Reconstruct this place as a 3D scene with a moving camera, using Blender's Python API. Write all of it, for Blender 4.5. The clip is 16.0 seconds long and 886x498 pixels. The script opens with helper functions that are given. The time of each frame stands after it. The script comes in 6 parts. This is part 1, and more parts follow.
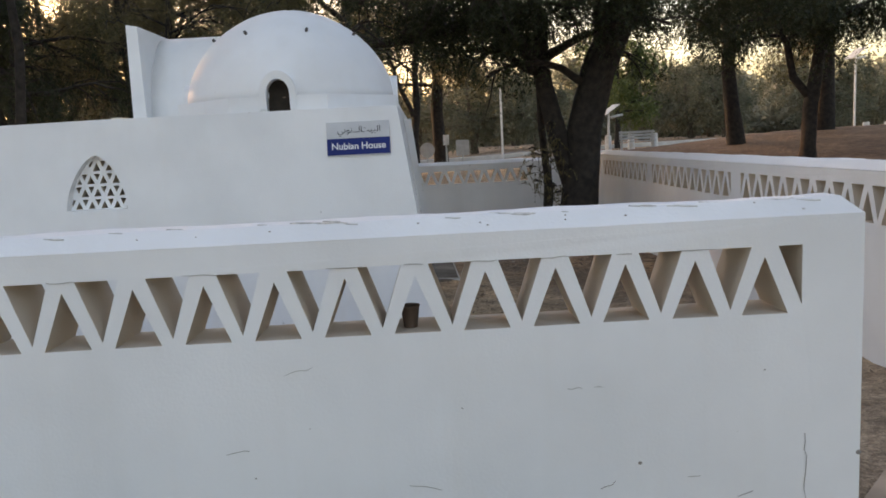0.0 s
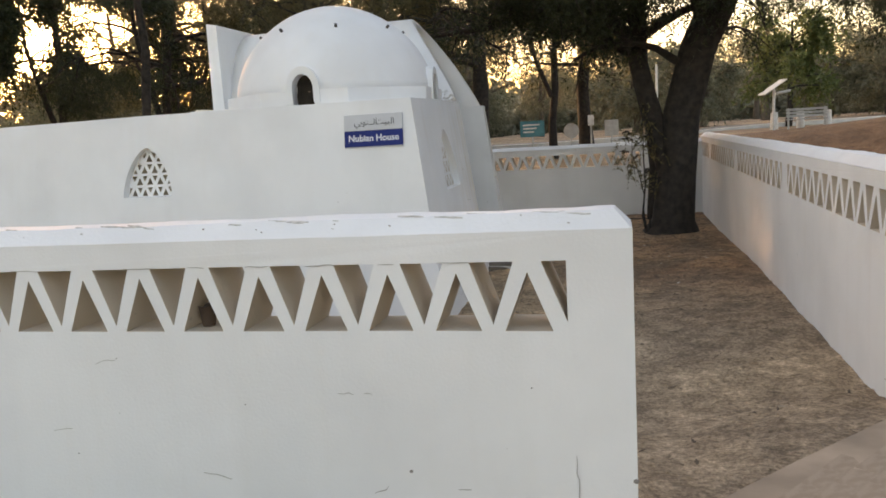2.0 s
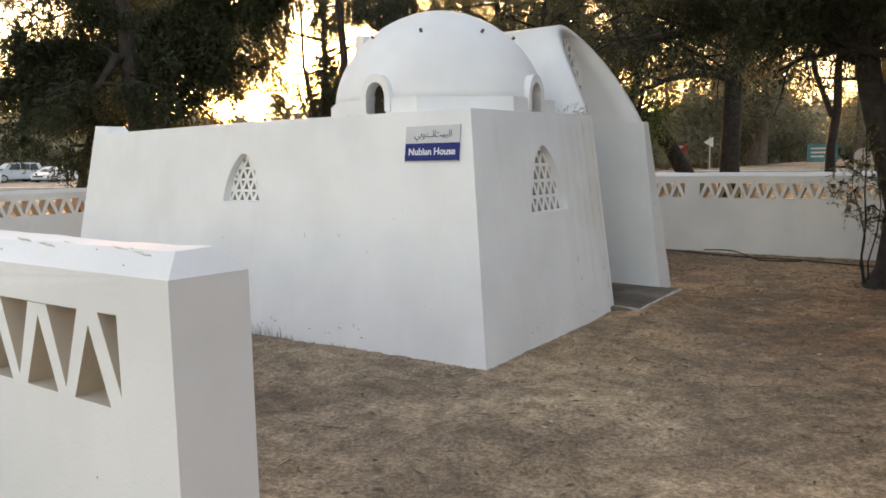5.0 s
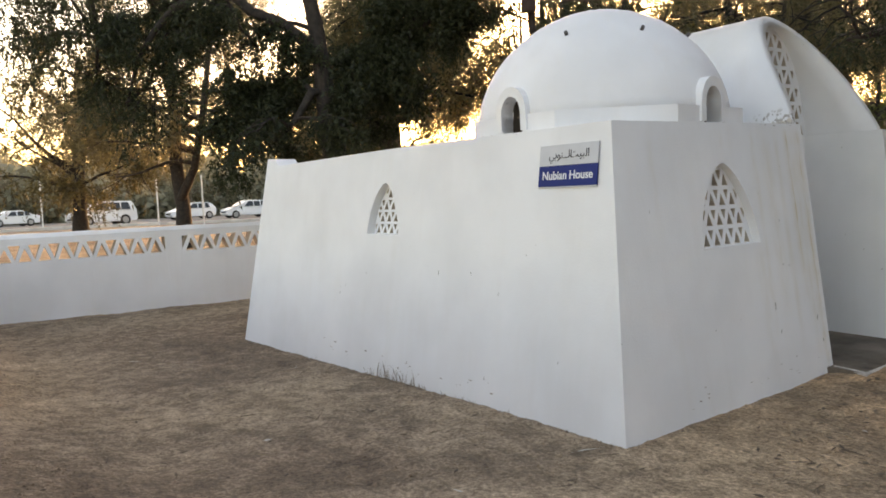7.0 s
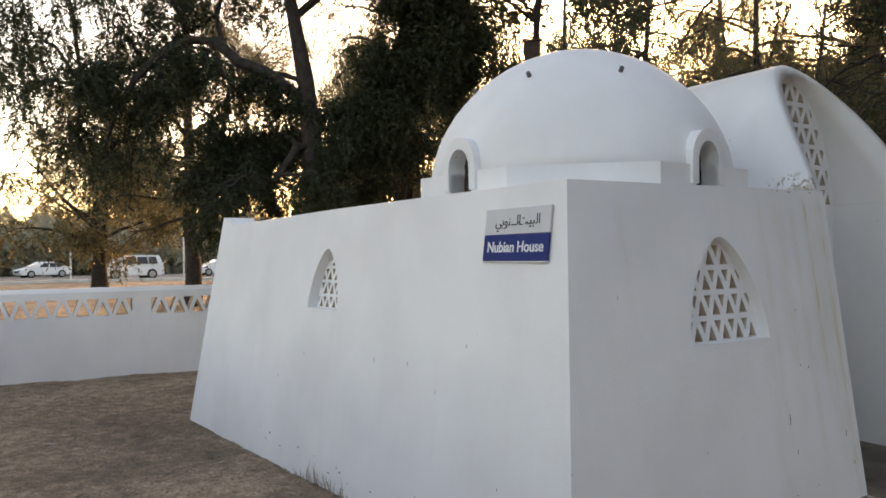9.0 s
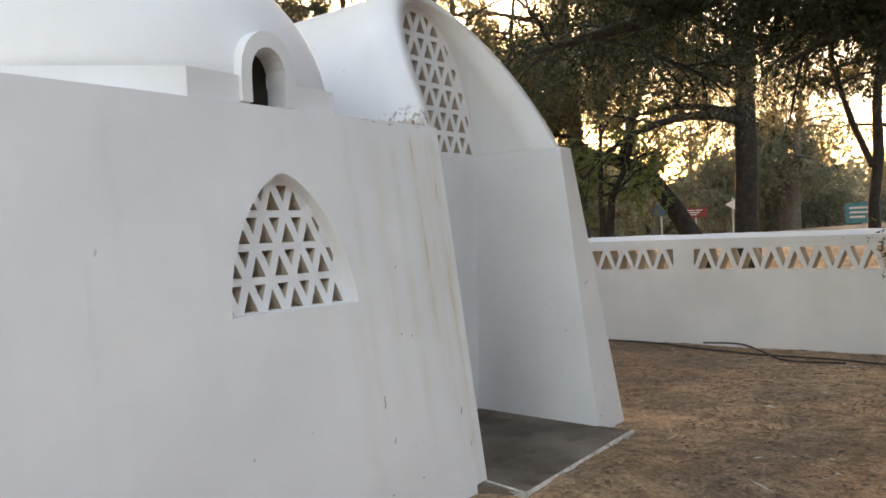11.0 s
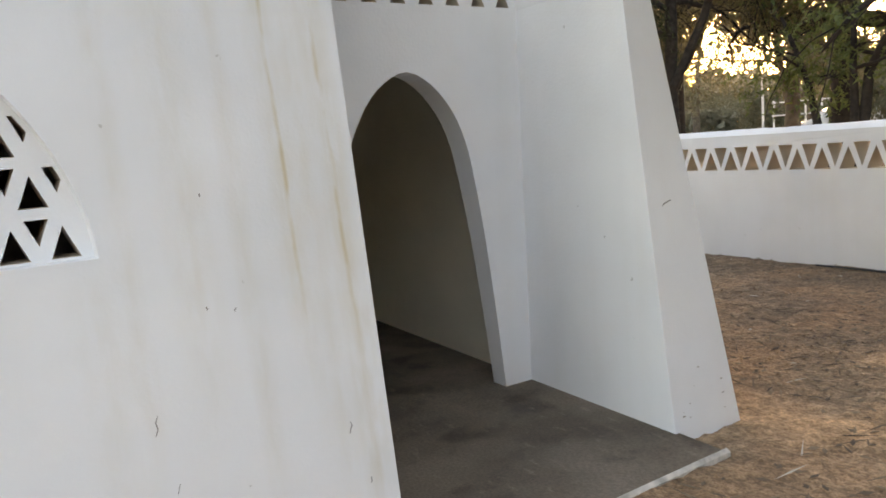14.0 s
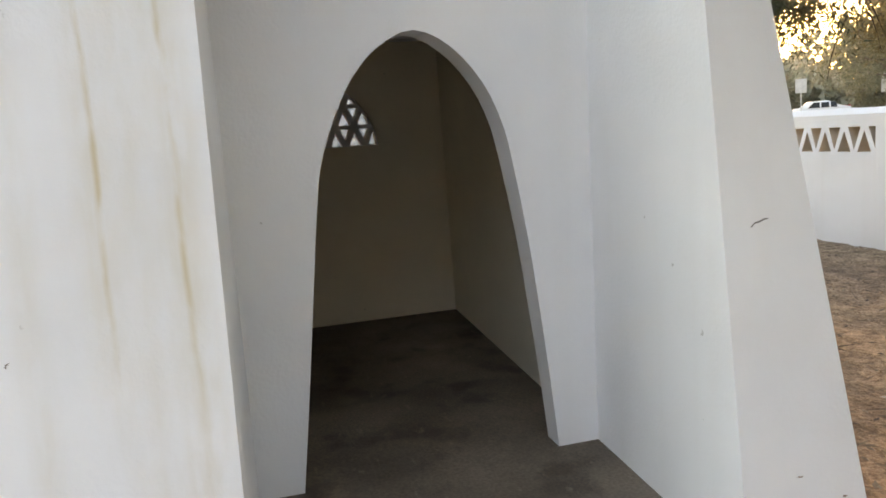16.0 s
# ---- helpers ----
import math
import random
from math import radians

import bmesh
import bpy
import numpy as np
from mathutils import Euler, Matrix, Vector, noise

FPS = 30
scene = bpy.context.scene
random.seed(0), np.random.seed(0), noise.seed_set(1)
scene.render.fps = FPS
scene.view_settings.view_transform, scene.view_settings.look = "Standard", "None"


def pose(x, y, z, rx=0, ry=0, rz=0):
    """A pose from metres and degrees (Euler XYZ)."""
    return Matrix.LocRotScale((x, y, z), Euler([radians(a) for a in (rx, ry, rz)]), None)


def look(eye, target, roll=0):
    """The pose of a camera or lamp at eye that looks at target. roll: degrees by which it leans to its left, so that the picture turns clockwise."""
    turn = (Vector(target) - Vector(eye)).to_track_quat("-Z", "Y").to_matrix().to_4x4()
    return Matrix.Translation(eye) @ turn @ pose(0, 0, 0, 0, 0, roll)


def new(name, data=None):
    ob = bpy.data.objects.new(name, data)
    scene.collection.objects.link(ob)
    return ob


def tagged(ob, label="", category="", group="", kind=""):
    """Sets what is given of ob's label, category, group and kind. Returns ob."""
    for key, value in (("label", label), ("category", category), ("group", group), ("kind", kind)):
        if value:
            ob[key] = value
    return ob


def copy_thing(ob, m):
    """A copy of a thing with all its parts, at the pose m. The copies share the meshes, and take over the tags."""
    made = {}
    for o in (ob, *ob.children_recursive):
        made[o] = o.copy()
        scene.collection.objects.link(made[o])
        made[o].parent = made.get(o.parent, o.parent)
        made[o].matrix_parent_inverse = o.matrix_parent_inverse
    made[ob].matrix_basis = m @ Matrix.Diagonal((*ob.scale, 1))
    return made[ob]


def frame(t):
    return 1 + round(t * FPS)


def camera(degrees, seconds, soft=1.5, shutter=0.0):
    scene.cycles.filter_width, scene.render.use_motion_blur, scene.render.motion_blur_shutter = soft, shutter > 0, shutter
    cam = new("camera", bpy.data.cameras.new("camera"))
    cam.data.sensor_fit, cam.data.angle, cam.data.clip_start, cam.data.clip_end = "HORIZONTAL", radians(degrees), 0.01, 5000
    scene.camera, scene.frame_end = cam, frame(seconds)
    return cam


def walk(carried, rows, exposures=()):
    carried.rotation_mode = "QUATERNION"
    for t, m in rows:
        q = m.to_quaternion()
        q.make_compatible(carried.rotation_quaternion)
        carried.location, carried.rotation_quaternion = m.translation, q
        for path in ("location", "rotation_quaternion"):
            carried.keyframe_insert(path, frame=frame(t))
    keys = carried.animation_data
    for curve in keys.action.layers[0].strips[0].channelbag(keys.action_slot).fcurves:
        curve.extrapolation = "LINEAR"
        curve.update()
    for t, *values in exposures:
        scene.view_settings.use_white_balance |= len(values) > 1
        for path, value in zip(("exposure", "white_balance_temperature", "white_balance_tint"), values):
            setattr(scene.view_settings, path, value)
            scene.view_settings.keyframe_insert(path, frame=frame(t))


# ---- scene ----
TINT = 24.3
cam = camera(59.7, 16.0, soft=1.7)
PATH = [
    (0, (-0.05, 0.039, 1.679), (-0.032, 2.021, 1.41), -2.9),
    (0.5, (0.352, 0.022, 1.675), (0.453, 1.996, 1.374), -3.5),
    (1, (0.749, 0.039, 1.68), (0.803, 2.017, 1.393), -2.7),
    (1.5, (1.162, 0.029, 1.72), (0.932, 1.991, 1.409), -2.1),
    (2, (1.527, 0.143, 1.718), (1.086, 2.071, 1.419), -3.4),
    (2.5, (1.877, 0.255, 1.724), (1.258, 2.137, 1.45), -2.1),
    (3, (2.251, 0.447, 1.726), (1.419, 2.246, 1.456), -0.4),
    (3.2, (2.351, 0.532, 1.712), (1.488, 2.316, 1.441), 0.1),
    (5.3, (3.318, 1.973, 1.627), (2.108, 3.549, 1.396), -1.2),
    (5.5, (3.36, 2.107, 1.625), (2.089, 3.633, 1.388), -1.1),
    (6, (3.398, 2.502, 1.624), (1.906, 3.812, 1.38), -0.1),
    (6.5, (3.282, 2.839, 1.608), (1.716, 4.062, 1.377), -0.5),
    (7, (3.212, 3.182, 1.607), (1.615, 4.377, 1.464), -2.4),
    (7.5, (3.09, 3.564, 1.641), (1.456, 4.717, 1.592), -1.6),
    (8, (2.911, 3.878, 1.641), (1.319, 5.088, 1.626), -0.9),
    (8.5, (2.779, 4.154, 1.654), (1.202, 5.384, 1.674), -1.3),
    (9, (2.682, 4.46, 1.653), (1.028, 5.586, 1.673), -0.8),
    (9.5, (2.614, 4.776, 1.576), (1.081, 6.06, 1.558), -1.3),
    (10, (2.545, 5.183, 1.485), (1.226, 6.686, 1.456), -3.6),
    (10.2, (2.531, 5.372, 1.471), (1.271, 6.923, 1.424), -3.8),
    (12.3, (2.383, 7.246, 1.397), (1.194, 8.854, 1.4), -1.7),
    (12.5, (2.358, 7.415, 1.398), (1.161, 9.016, 1.371), -3.0),
    (13, (2.366, 7.831, 1.366), (1.025, 9.311, 1.266), -4.7),
    (13.5, (2.357, 8.242, 1.387), (0.79, 9.47, 1.197), -5.0),
    (14, (2.25, 8.601, 1.362), (0.582, 9.673, 1.1), -4.3),
    (14.5, (2.199, 8.965, 1.337), (0.43, 9.859, 1.069), -3.5),
    (15, (2.125, 9.321, 1.374), (0.234, 9.911, 1.103), -4.8),
    (15.5, (1.913, 9.607, 1.374), (0.003, 10.113, 1.064), -5.8),
    (16, (1.771, 9.909, 1.363), (-0.138, 10.425, 1.061), -4.0),
]
walk(cam, [(t, look(eye, target, roll)) for t, eye, target, roll in PATH],
     exposures=[(t, stops, kelvin, TINT) for t, stops, kelvin in
                ((0.0, 2.0, 7700.0), (0.5, 2.1, 8150.0), (1.0, 2.25, 8550.0), (1.5, 2.32, 8700.0), (3.0, 2.35, 8850.0), (5.5, 2.62, 9050.0), (7.5, 2.48, 8850.0), (9.0, 2.25, 8350.0), (9.6, 2.25, 8450.0),
                 (10.2, 2.58, 8650.0), (12.5, 3.06, 9000.0), (16.0, 3.56, 9150.0))])

# ---- light ----
SUN_BEARING, SUN_HEIGHT = -40.0, 8.0     # degrees from +y towards +x, and above the horizon
world = bpy.data.worlds.new("sky")
scene.world = world
world.use_nodes = True
wn = world.node_tree
sky = wn.nodes.new("ShaderNodeTexSky")
sky.sky_type = "NISHITA"
sky.sun_disc = False
sky.sun_elevation = radians(SUN_HEIGHT)
sky.sun_rotation = radians(SUN_BEARING)
sky.air_density, sky.dust_density, sky.ozone_density = 1.0, 2.4, 1.0
wn.links.new(sky.outputs[0], wn.nodes["Background"].inputs[0])
wn.nodes["Background"].inputs[1].default_value = 0.15
sun = new("sun", bpy.data.lights.new("sun", "SUN"))
sun.data.energy, sun.data.angle, sun.data.color = 0.65, radians(0.6), (1.0, 0.58, 0.28)
_b, _h = radians(SUN_BEARING), radians(SUN_HEIGHT)
sun_way = Vector((math.sin(_b) * math.cos(_h), math.cos(_b) * math.cos(_h), math.sin(_h)))
sun.matrix_world = look(sun_way * 60, (0, 0, 0))


# ---- materials ----
def material(name, rough=0.8, metal=0.0):
    m = bpy.data.materials.new(name)
    m.use_nodes = True
    b = m.node_tree.nodes["Principled BSDF"]
    b.inputs["Roughness"].default_value, b.inputs["Metallic"].default_value = rough, metal
    return m, m.node_tree, b


def node(tree, kind, **values):
    n = tree.nodes.new(kind)
    for k, v in values.items():
        n.inputs[k.replace("_", " ")].default_value = v
    return n


def noise_tex(tree, scale, detail=4.0, stretch=None, coord="Object"):
    c = tree.nodes.new("ShaderNodeTexCoord")
    n = node(tree, "ShaderNodeTexNoise", Scale=scale, Detail=detail)
    if stretch:
        mp = tree.nodes.new("ShaderNodeMapping")
        mp.inputs["Scale"].default_value = stretch
        tree.links.new(c.outputs[coord], mp.inputs[0])
        tree.links.new(mp.outputs[0], n.inputs[0])
    else:
        tree.links.new(c.outputs[coord], n.inputs[0])
    return n.outputs[0]


def ramp(tree, fac, stops):
    r = tree.nodes.new("ShaderNodeValToRGB")
    el = r.color_ramp.elements
    while len(el) < len(stops):
        el.new(0.5)
    for e, (p, c) in zip(el, stops):
        e.position, e.color = p, (*c, 1) if len(c) == 3 else c
    tree.links.new(fac, r.inputs[0])
    return r.outputs[0]


def mix(tree, fac, a, b, mode="MIX"):
    m = tree.nodes.new("ShaderNodeMix")
    m.data_type, m.blend_type = "RGBA", mode
    for sock, v in ((m.inputs[0], fac), (m.inputs[6], a), (m.inputs[7], b)):
        if isinstance(v, (int, float)):
            sock.default_value = v
        elif isinstance(v, tuple):
            sock.default_value = (*v, 1)
        else:
            tree.links.new(v, sock)
    return m.outputs[2]


def bump(tree, bsdf, height, strength=0.3, distance=0.01):
    n = node(tree, "ShaderNodeBump", Strength=strength, Distance=distance)
    tree.links.new(height, n.inputs["Height"])
    tree.links.new(n.outputs[0], bsdf.inputs["Normal"])


def simple(name, colour, rough=0.6, metal=0.0, vary=0.15, scale=6.0, bumpy=0.1):
    m, t, b = material(name, rough, metal)
    n = noise_tex(t, scale, 6)
    lo = tuple(c * (1 - vary) for c in colour)
    hi = tuple(min(1.0, c * (1 + vary)) for c in colour)
    t.links.new(ramp(t, n, [(0.3, lo), (0.7, hi)]), b.inputs["Base Color"])
    if bumpy:
        bump(t, b, noise_tex(t, scale * 12, 3), bumpy, 0.004)
    return m


def plaster(name, base, stain):
    """Limewashed render: cloudy patches, vertical run marks, hairline grime, trowel relief."""
    m, t, b = material(name, 0.75)
    cloud = ramp(t, noise_tex(t, 1.1, 5), [(0.34, tuple(c * 0.90 for c in base)), (0.62, base)])
    runs = ramp(t, noise_tex(t, 2.0, 5, (3.0, 3.0, 0.16)), [(0.52, (0, 0, 0)), (0.8, (1, 1, 1))])
    c1 = mix(t, mix(t, 1.0, runs, (0.1, 0.1, 0.1), "MULTIPLY"), cloud, stain)
    specks = ramp(t, noise_tex(t, 17, 3), [(0.755, (0, 0, 0)), (0.78, (1, 1, 1))])
    c2 = mix(t, mix(t, 1.0, specks, (0.5, 0.5, 0.5), "MULTIPLY"), c1, (0.36, 0.33, 0.29))
    t.links.new(c2, b.inputs["Base Color"])
    bump(t, b, mix(t, 0.5, noise_tex(t, 5, 4), noise_tex(t, 70, 3)), 0.25, 0.012)
    return m


M_WHITE = plaster("white_plaster", (0.84, 0.84, 0.84), (0.62, 0.56, 0.46))
M_SIDE = plaster("stained_plaster", (0.84, 0.84, 0.84), (0.62, 0.56, 0.46))


def water_runs(m, lines):
    """Yellow-brown water runs down a wall that faces +x: (y, width, top, bottom, strength)."""
    t = m.node_tree
    b = t.nodes["Principled BSDF"]
    g = t.nodes.new("ShaderNodeTexCoord")
    sep = t.nodes.new("ShaderNodeSeparateXYZ")
    t.links.new(g.outputs["Object"], sep.inputs[0])

    def calc(op, a, c, clampit=False):
        n = t.nodes.new("ShaderNodeMath")
        n.operation, n.use_clamp = op, clampit
        for sock, v in ((n.inputs[0], a), (n.inputs[1], c)):
            if isinstance(v, (int, float)):
                sock.default_value = v
            else:
                t.links.new(v, sock)
        return n.outputs[0]

    wob = calc("MULTIPLY", calc("SUBTRACT", noise_tex(t, 1.0, 4, (0.0, 0.0, 2.0)), 0.5), 0.06)
    broken = ramp(t, noise_tex(t, 5.0, 6, (1.0, 4.0, 1.1)), [(0.32, (0.12, 0.12, 0.12)), (0.62, (0.75, 0.75, 0.75))])
    total = 0.0
    for y, width, top, bottom, strength in lines:
        off = calc("ABSOLUTE", calc("ADD", calc("SUBTRACT", sep.outputs[1], y), wob), 0.0)
        core = calc("SUBTRACT", 1.0, calc("DIVIDE", off, width), True)
        zone = calc("MULTIPLY", calc("MULTIPLY", calc("SUBTRACT", sep.outputs[2], bottom), 2.2, True), calc("MULTIPLY", calc("SUBTRACT", top, sep.outputs[2]), 9.0, True), True)
        total = calc("ADD", total, calc("MULTIPLY", calc("MULTIPLY", core, zone), calc("MULTIPLY", broken, strength)), True)
    old = b.inputs["Base Color"].links[0].from_socket
    t.links.new(mix(t, total, old, (0.62, 0.53, 0.37)), b.inputs["Base Color"])


water_runs(M_SIDE, [(9.60, 0.011, 2.05, 0.75, 1.15), (9.585, 0.06, 2.07, 0.5, 0.45), (9.785, 0.012, 2.05, 0.65, 0.9), (9.79, 0.07, 2.07, -0.2, 0.6), (9.25, 0.10, 2.0, 0.4, 0.3), (8.95, 0.10, 1.1, -0.1, 0.2), (9.05, 0.05, 2.05, 0.3, 0.28), (9.42, 0.05, 2.05, 0.1, 0.3), (8.6, 0.04, 2.05, 1.78, 0.4), (7.7, 0.05, 2.03, 1.2, 0.2), (9.68, 0.10, 2.07, 0.0, 0.3)])
M_VAULT = plaster("peeling_plaster", (0.84, 0.84, 0.84), (0.62, 0.56, 0.46))


def peeling(m, centre, size):
    """Flaked grey patches of bare render round a place."""
    t = m.node_tree
    b = t.nodes["Principled BSDF"]
    g = t.nodes.new("ShaderNodeTexCoord")
    mp = t.nodes.new("ShaderNodeMapping")
    mp.inputs["Location"].default_value = [-c / q for c, q in zip(centre, size)]
    mp.inputs["Scale"].default_value = [1 / q for q in size]
    t.links.new(g.outputs["Object"], mp.inputs[0])
    ball = t.nodes.new("ShaderNodeTexGradient")
    ball.gradient_type = "SPHERICAL"
    t.links.new(mp.outputs[0], ball.inputs[0])
    flakes = ramp(t, noise_tex(t, 26, 7), [(0.53, (0, 0, 0)), (0.56, (1, 1, 1))])
    zone = ramp(t, ball.outputs[1], [(0.1, (0, 0, 0)), (0.45, (1, 1, 1))])
    old = b.inputs["Base Color"].links[0].from_socket
    t.links.new(mix(t, mix(t, 1.0, flakes, zone, "MULTIPLY"), old, (0.42, 0.39, 0.35)), b.inputs["Base Color"])


peeling(M_VAULT, (-0.55, 9.80, 2.1), (0.33, 0.3, 0.17))
# beige copy of the plaster, warm light off the floor put into its colour
M_INNER = plaster("inner_bounce_plaster", (0.86, 0.79, 0.65), (0.70, 0.61, 0.48))


def make_sand():
    """Trodden sand: big pale and reddish patches, hand-sized clods and prints, fine grit."""
    m, t, b = material("sandy_soil", 0.95)
    big = noise_tex(t, 0.2, 4)
    mid = noise_tex(t, 1.3, 6)
    clod = noise_tex(t, 6.5, 7)
    fine = noise_tex(t, 32, 5)
    grain = noise_tex(t, 95, 3)
    tone = lambda lo, hi: ((lo, lo * 0.97, lo * 0.93), (hi, hi * 0.99, hi * 0.97))
    c = ramp(t, big, [(0.40, (0.225, 0.165, 0.122)), (0.5, (0.325, 0.250, 0.186)), (0.59, (0.40, 0.305, 0.218))])
    for layer, lo, hi, dark, light in ((mid, 0.38, 0.62, 0.80, 1.16), (clod, 0.38, 0.64, 0.76, 1.24), (fine, 0.36, 0.66, 0.70, 1.32), (grain, 0.34, 0.66, 0.76, 1.26)):
        d, l = tone(dark, light)
        c = mix(t, 1.0, c, ramp(t, layer, [(lo, d), (hi, l)]), "MULTIPLY")
    # ochre soil towards the back of the yard, with warm sun glow put into its colour
    g0 = t.nodes.new("ShaderNodeTexCoord")
    mp0 = t.nodes.new("ShaderNodeMapping")
    mp0.inputs["Location"].default_value, mp0.inputs["Scale"].default_value = (-1.6 / 7, -13.5 / 7, 0), (1 / 7, 1 / 7, 0)
    t.links.new(g0.outputs["Object"], mp0.inputs[0])
    disc0 = t.nodes.new("ShaderNodeTexGradient")
    disc0.gradient_type = "SPHERICAL"
    t.links.new(mp0.outputs[0], disc0.inputs[0])
    rough_edge = mix(t, 1.0, ramp(t, disc0.outputs[1], [(0.0, (0, 0, 0)), (0.45, (1, 1, 1))]), ramp(t, mid, [(0.35, (0.25, 0.25, 0.25)), (0.6, (1, 1, 1))]), "MULTIPLY")
    c = mix(t, rough_edge, c, mix(t, 1.0, c, (1.12, 0.95, 0.80), "MULTIPLY"))
    # dark mulched soil of the planted mound, darkened further for the shade on it
    g = t.nodes.new("ShaderNodeTexCoord")
    mp = t.nodes.new("ShaderNodeMapping")
    mp.inputs["Location"].default_value, mp.inputs["Scale"].default_value = (-17 / 15, -25 / 15, 0), (1 / 15, 1 / 15, 0)
    t.links.new(g.outputs["Object"], mp.inputs[0])
    disc = t.nodes.new("ShaderNodeTexGradient")
    disc.gradient_type = "SPHERICAL"
    t.links.new(mp.outputs[0], disc.inputs[0])
    c = mix(t, ramp(t, disc.outputs[1], [(0.02, (0, 0, 0)), (0.12, (0.9, 0.9, 0.9))]), c, mix(t, 1.0, c, (0.42, 0.33, 0.28), "MULTIPLY"))
    t.links.new(c, b.inputs["Base Color"])
    bump(t, b, mix(t, 0.3, mix(t, 0.45, clod, noise_tex(t, 3.2, 6)), fine), 1.0, 0.12)
    return m


# plaster for inside the openings, their warm shade put into a tan colour
M_REVEAL = plaster("reveal_shade_plaster", (0.64, 0.55, 0.45), (0.48, 0.39, 0.29))
M_SAND = make_sand()


def stained_concrete():
    """Old floor slab: dark damp blots, pale scuffs, gritty dust and hairline trowel marks."""
    m, t, b = material("worn_concrete", 0.75)
    c = ramp(t, noise_tex(t, 1.6, 6), [(0.32, (0.105, 0.078, 0.057)), (0.52, (0.155, 0.118, 0.087)), (0.7, (0.205, 0.158, 0.118))])
    blots = ramp(t, noise_tex(t, 3.4, 7), [(0.54, (0, 0, 0)), (0.66, (0.75, 0.75, 0.75))])
    c = mix(t, blots, c, (0.062, 0.043, 0.03))
    scuffs = ramp(t, noise_tex(t, 9.0, 6, (1.0, 2.4, 1.0)), [(0.62, (0, 0, 0)), (0.74, (0.5, 0.5, 0.5))])
    c = mix(t, scuffs, c, (0.27, 0.225, 0.175))
    grit = ramp(t, noise_tex(t, 75, 3), [(0.3, (0.75, 0.75, 0.75)), (0.7, (1.2, 1.2, 1.2))])
    t.links.new(mix(t, 1.0, c, grit, "MULTIPLY"), b.inputs["Base Color"])
    t.links.new(ramp(t, noise_tex(t, 2.2, 5), [(0.35, (0.5, 0.5, 0.5)), (0.65, (0.85, 0.85, 0.85))]), b.inputs["Roughness"])
    bump(t, b, mix(t, 0.5, noise_tex(t, 8, 5), noise_tex(t, 60, 3)), 0.3, 0.006)
    return m


M_CONCRETE = stained_concrete()
M_PATH = simple("path_concrete", (0.38, 0.28, 0.203), 0.9, vary=0.3, scale=2.6, bumpy=0.5)
# bark of the distant woods, paled by haze put into the colour
M_BARK_GREY = simple("hazy_grey_bark", (0.12, 0.095, 0.07), 0.95, vary=0.35, scale=5, bumpy=0.5)
M_BARK = simple("dark_bark", (0.032, 0.025, 0.02), 0.95, vary=0.5, scale=9, bumpy=0.9)


def make_leaf(name, a, b_):
    m, t, b = material(name, 0.55)
    g = t.nodes.new("ShaderNodeNewGeometry")
    col = ramp(t, g.outputs["Random Per Island"], [(0.0, a), (1.0, b_)])
    t.links.new(col, b.inputs["Base Color"])
    tr = t.nodes.new("ShaderNodeBsdfTranslucent")
    t.links.new(col, tr.inputs[0])
    ms = t.nodes.new("ShaderNodeMixShader")
    ms.inputs[0].default_value = 0.34
    out = t.nodes["Material Output"]
    t.links.new(b.outputs[0], ms.inputs[1])
    t.links.new(tr.outputs[0], ms.inputs[2])
    t.links.new(ms.outputs[0], out.inputs[0])
    return m


M_LEAF_DARK = make_leaf("leaf_dark", (0.018, 0.026, 0.010), (0.044, 0.054, 0.019))
M_LEAF_GREY = make_leaf("leaf_grey", (0.065, 0.058, 0.026), (0.19, 0.16, 0.07))
# next two: leaves of woods and far scrub, air haze put into their colour
M_LEAF_PALE = make_leaf("leaf_pale", (0.11, 0.115, 0.07), (0.21, 0.205, 0.13))
M_LEAF_HAZY = make_leaf("leaf_hazy", (0.20, 0.20, 0.145), (0.30, 0.295, 0.215))
M_LEAF_FRESH = make_leaf("leaf_fresh", (0.07, 0.10, 0.03), (0.15, 0.18, 0.055))


# ---- mesh helpers ----
def mesh_ob(name, verts, faces, mat, parent=None, label="", smooth=False):
    me = bpy.data.meshes.new(name)
    me.from_pydata([tuple(v) for v in verts], [], [tuple(f) for f in faces])
    me.validate()
    if mat:
        me.materials.append(mat)
    if smooth:
        me.polygons.foreach_set("use_smooth", [True] * len(me.polygons))
    me.update()
    ob = new(name, me)
    if parent is not None:
        ob.parent = parent
    if label:
        tagged(ob, label=label)
    return ob


def part(name, bm, mat, parent=None, label="", smooth=False):
    me = bpy.data.meshes.new(name)
    bmesh.ops.recalc_face_normals(bm, faces=bm.faces)
    bm.to_mesh(me)
    bm.free()
    me.materials.append(mat)
    if smooth:
        me.polygons.foreach_set("use_smooth", [True] * len(me.polygons))
    ob = new(name, me)
    if parent is not None:
        ob.parent = parent
    if label:
        tagged(ob, label=label)
    return ob


def empty(name, place=(0, 0, 0), turn=0.0):
    e = new(name)
    e.empty_display_size = 0.2
    e.matrix_world = pose(*place, 0, 0, turn)
    return e


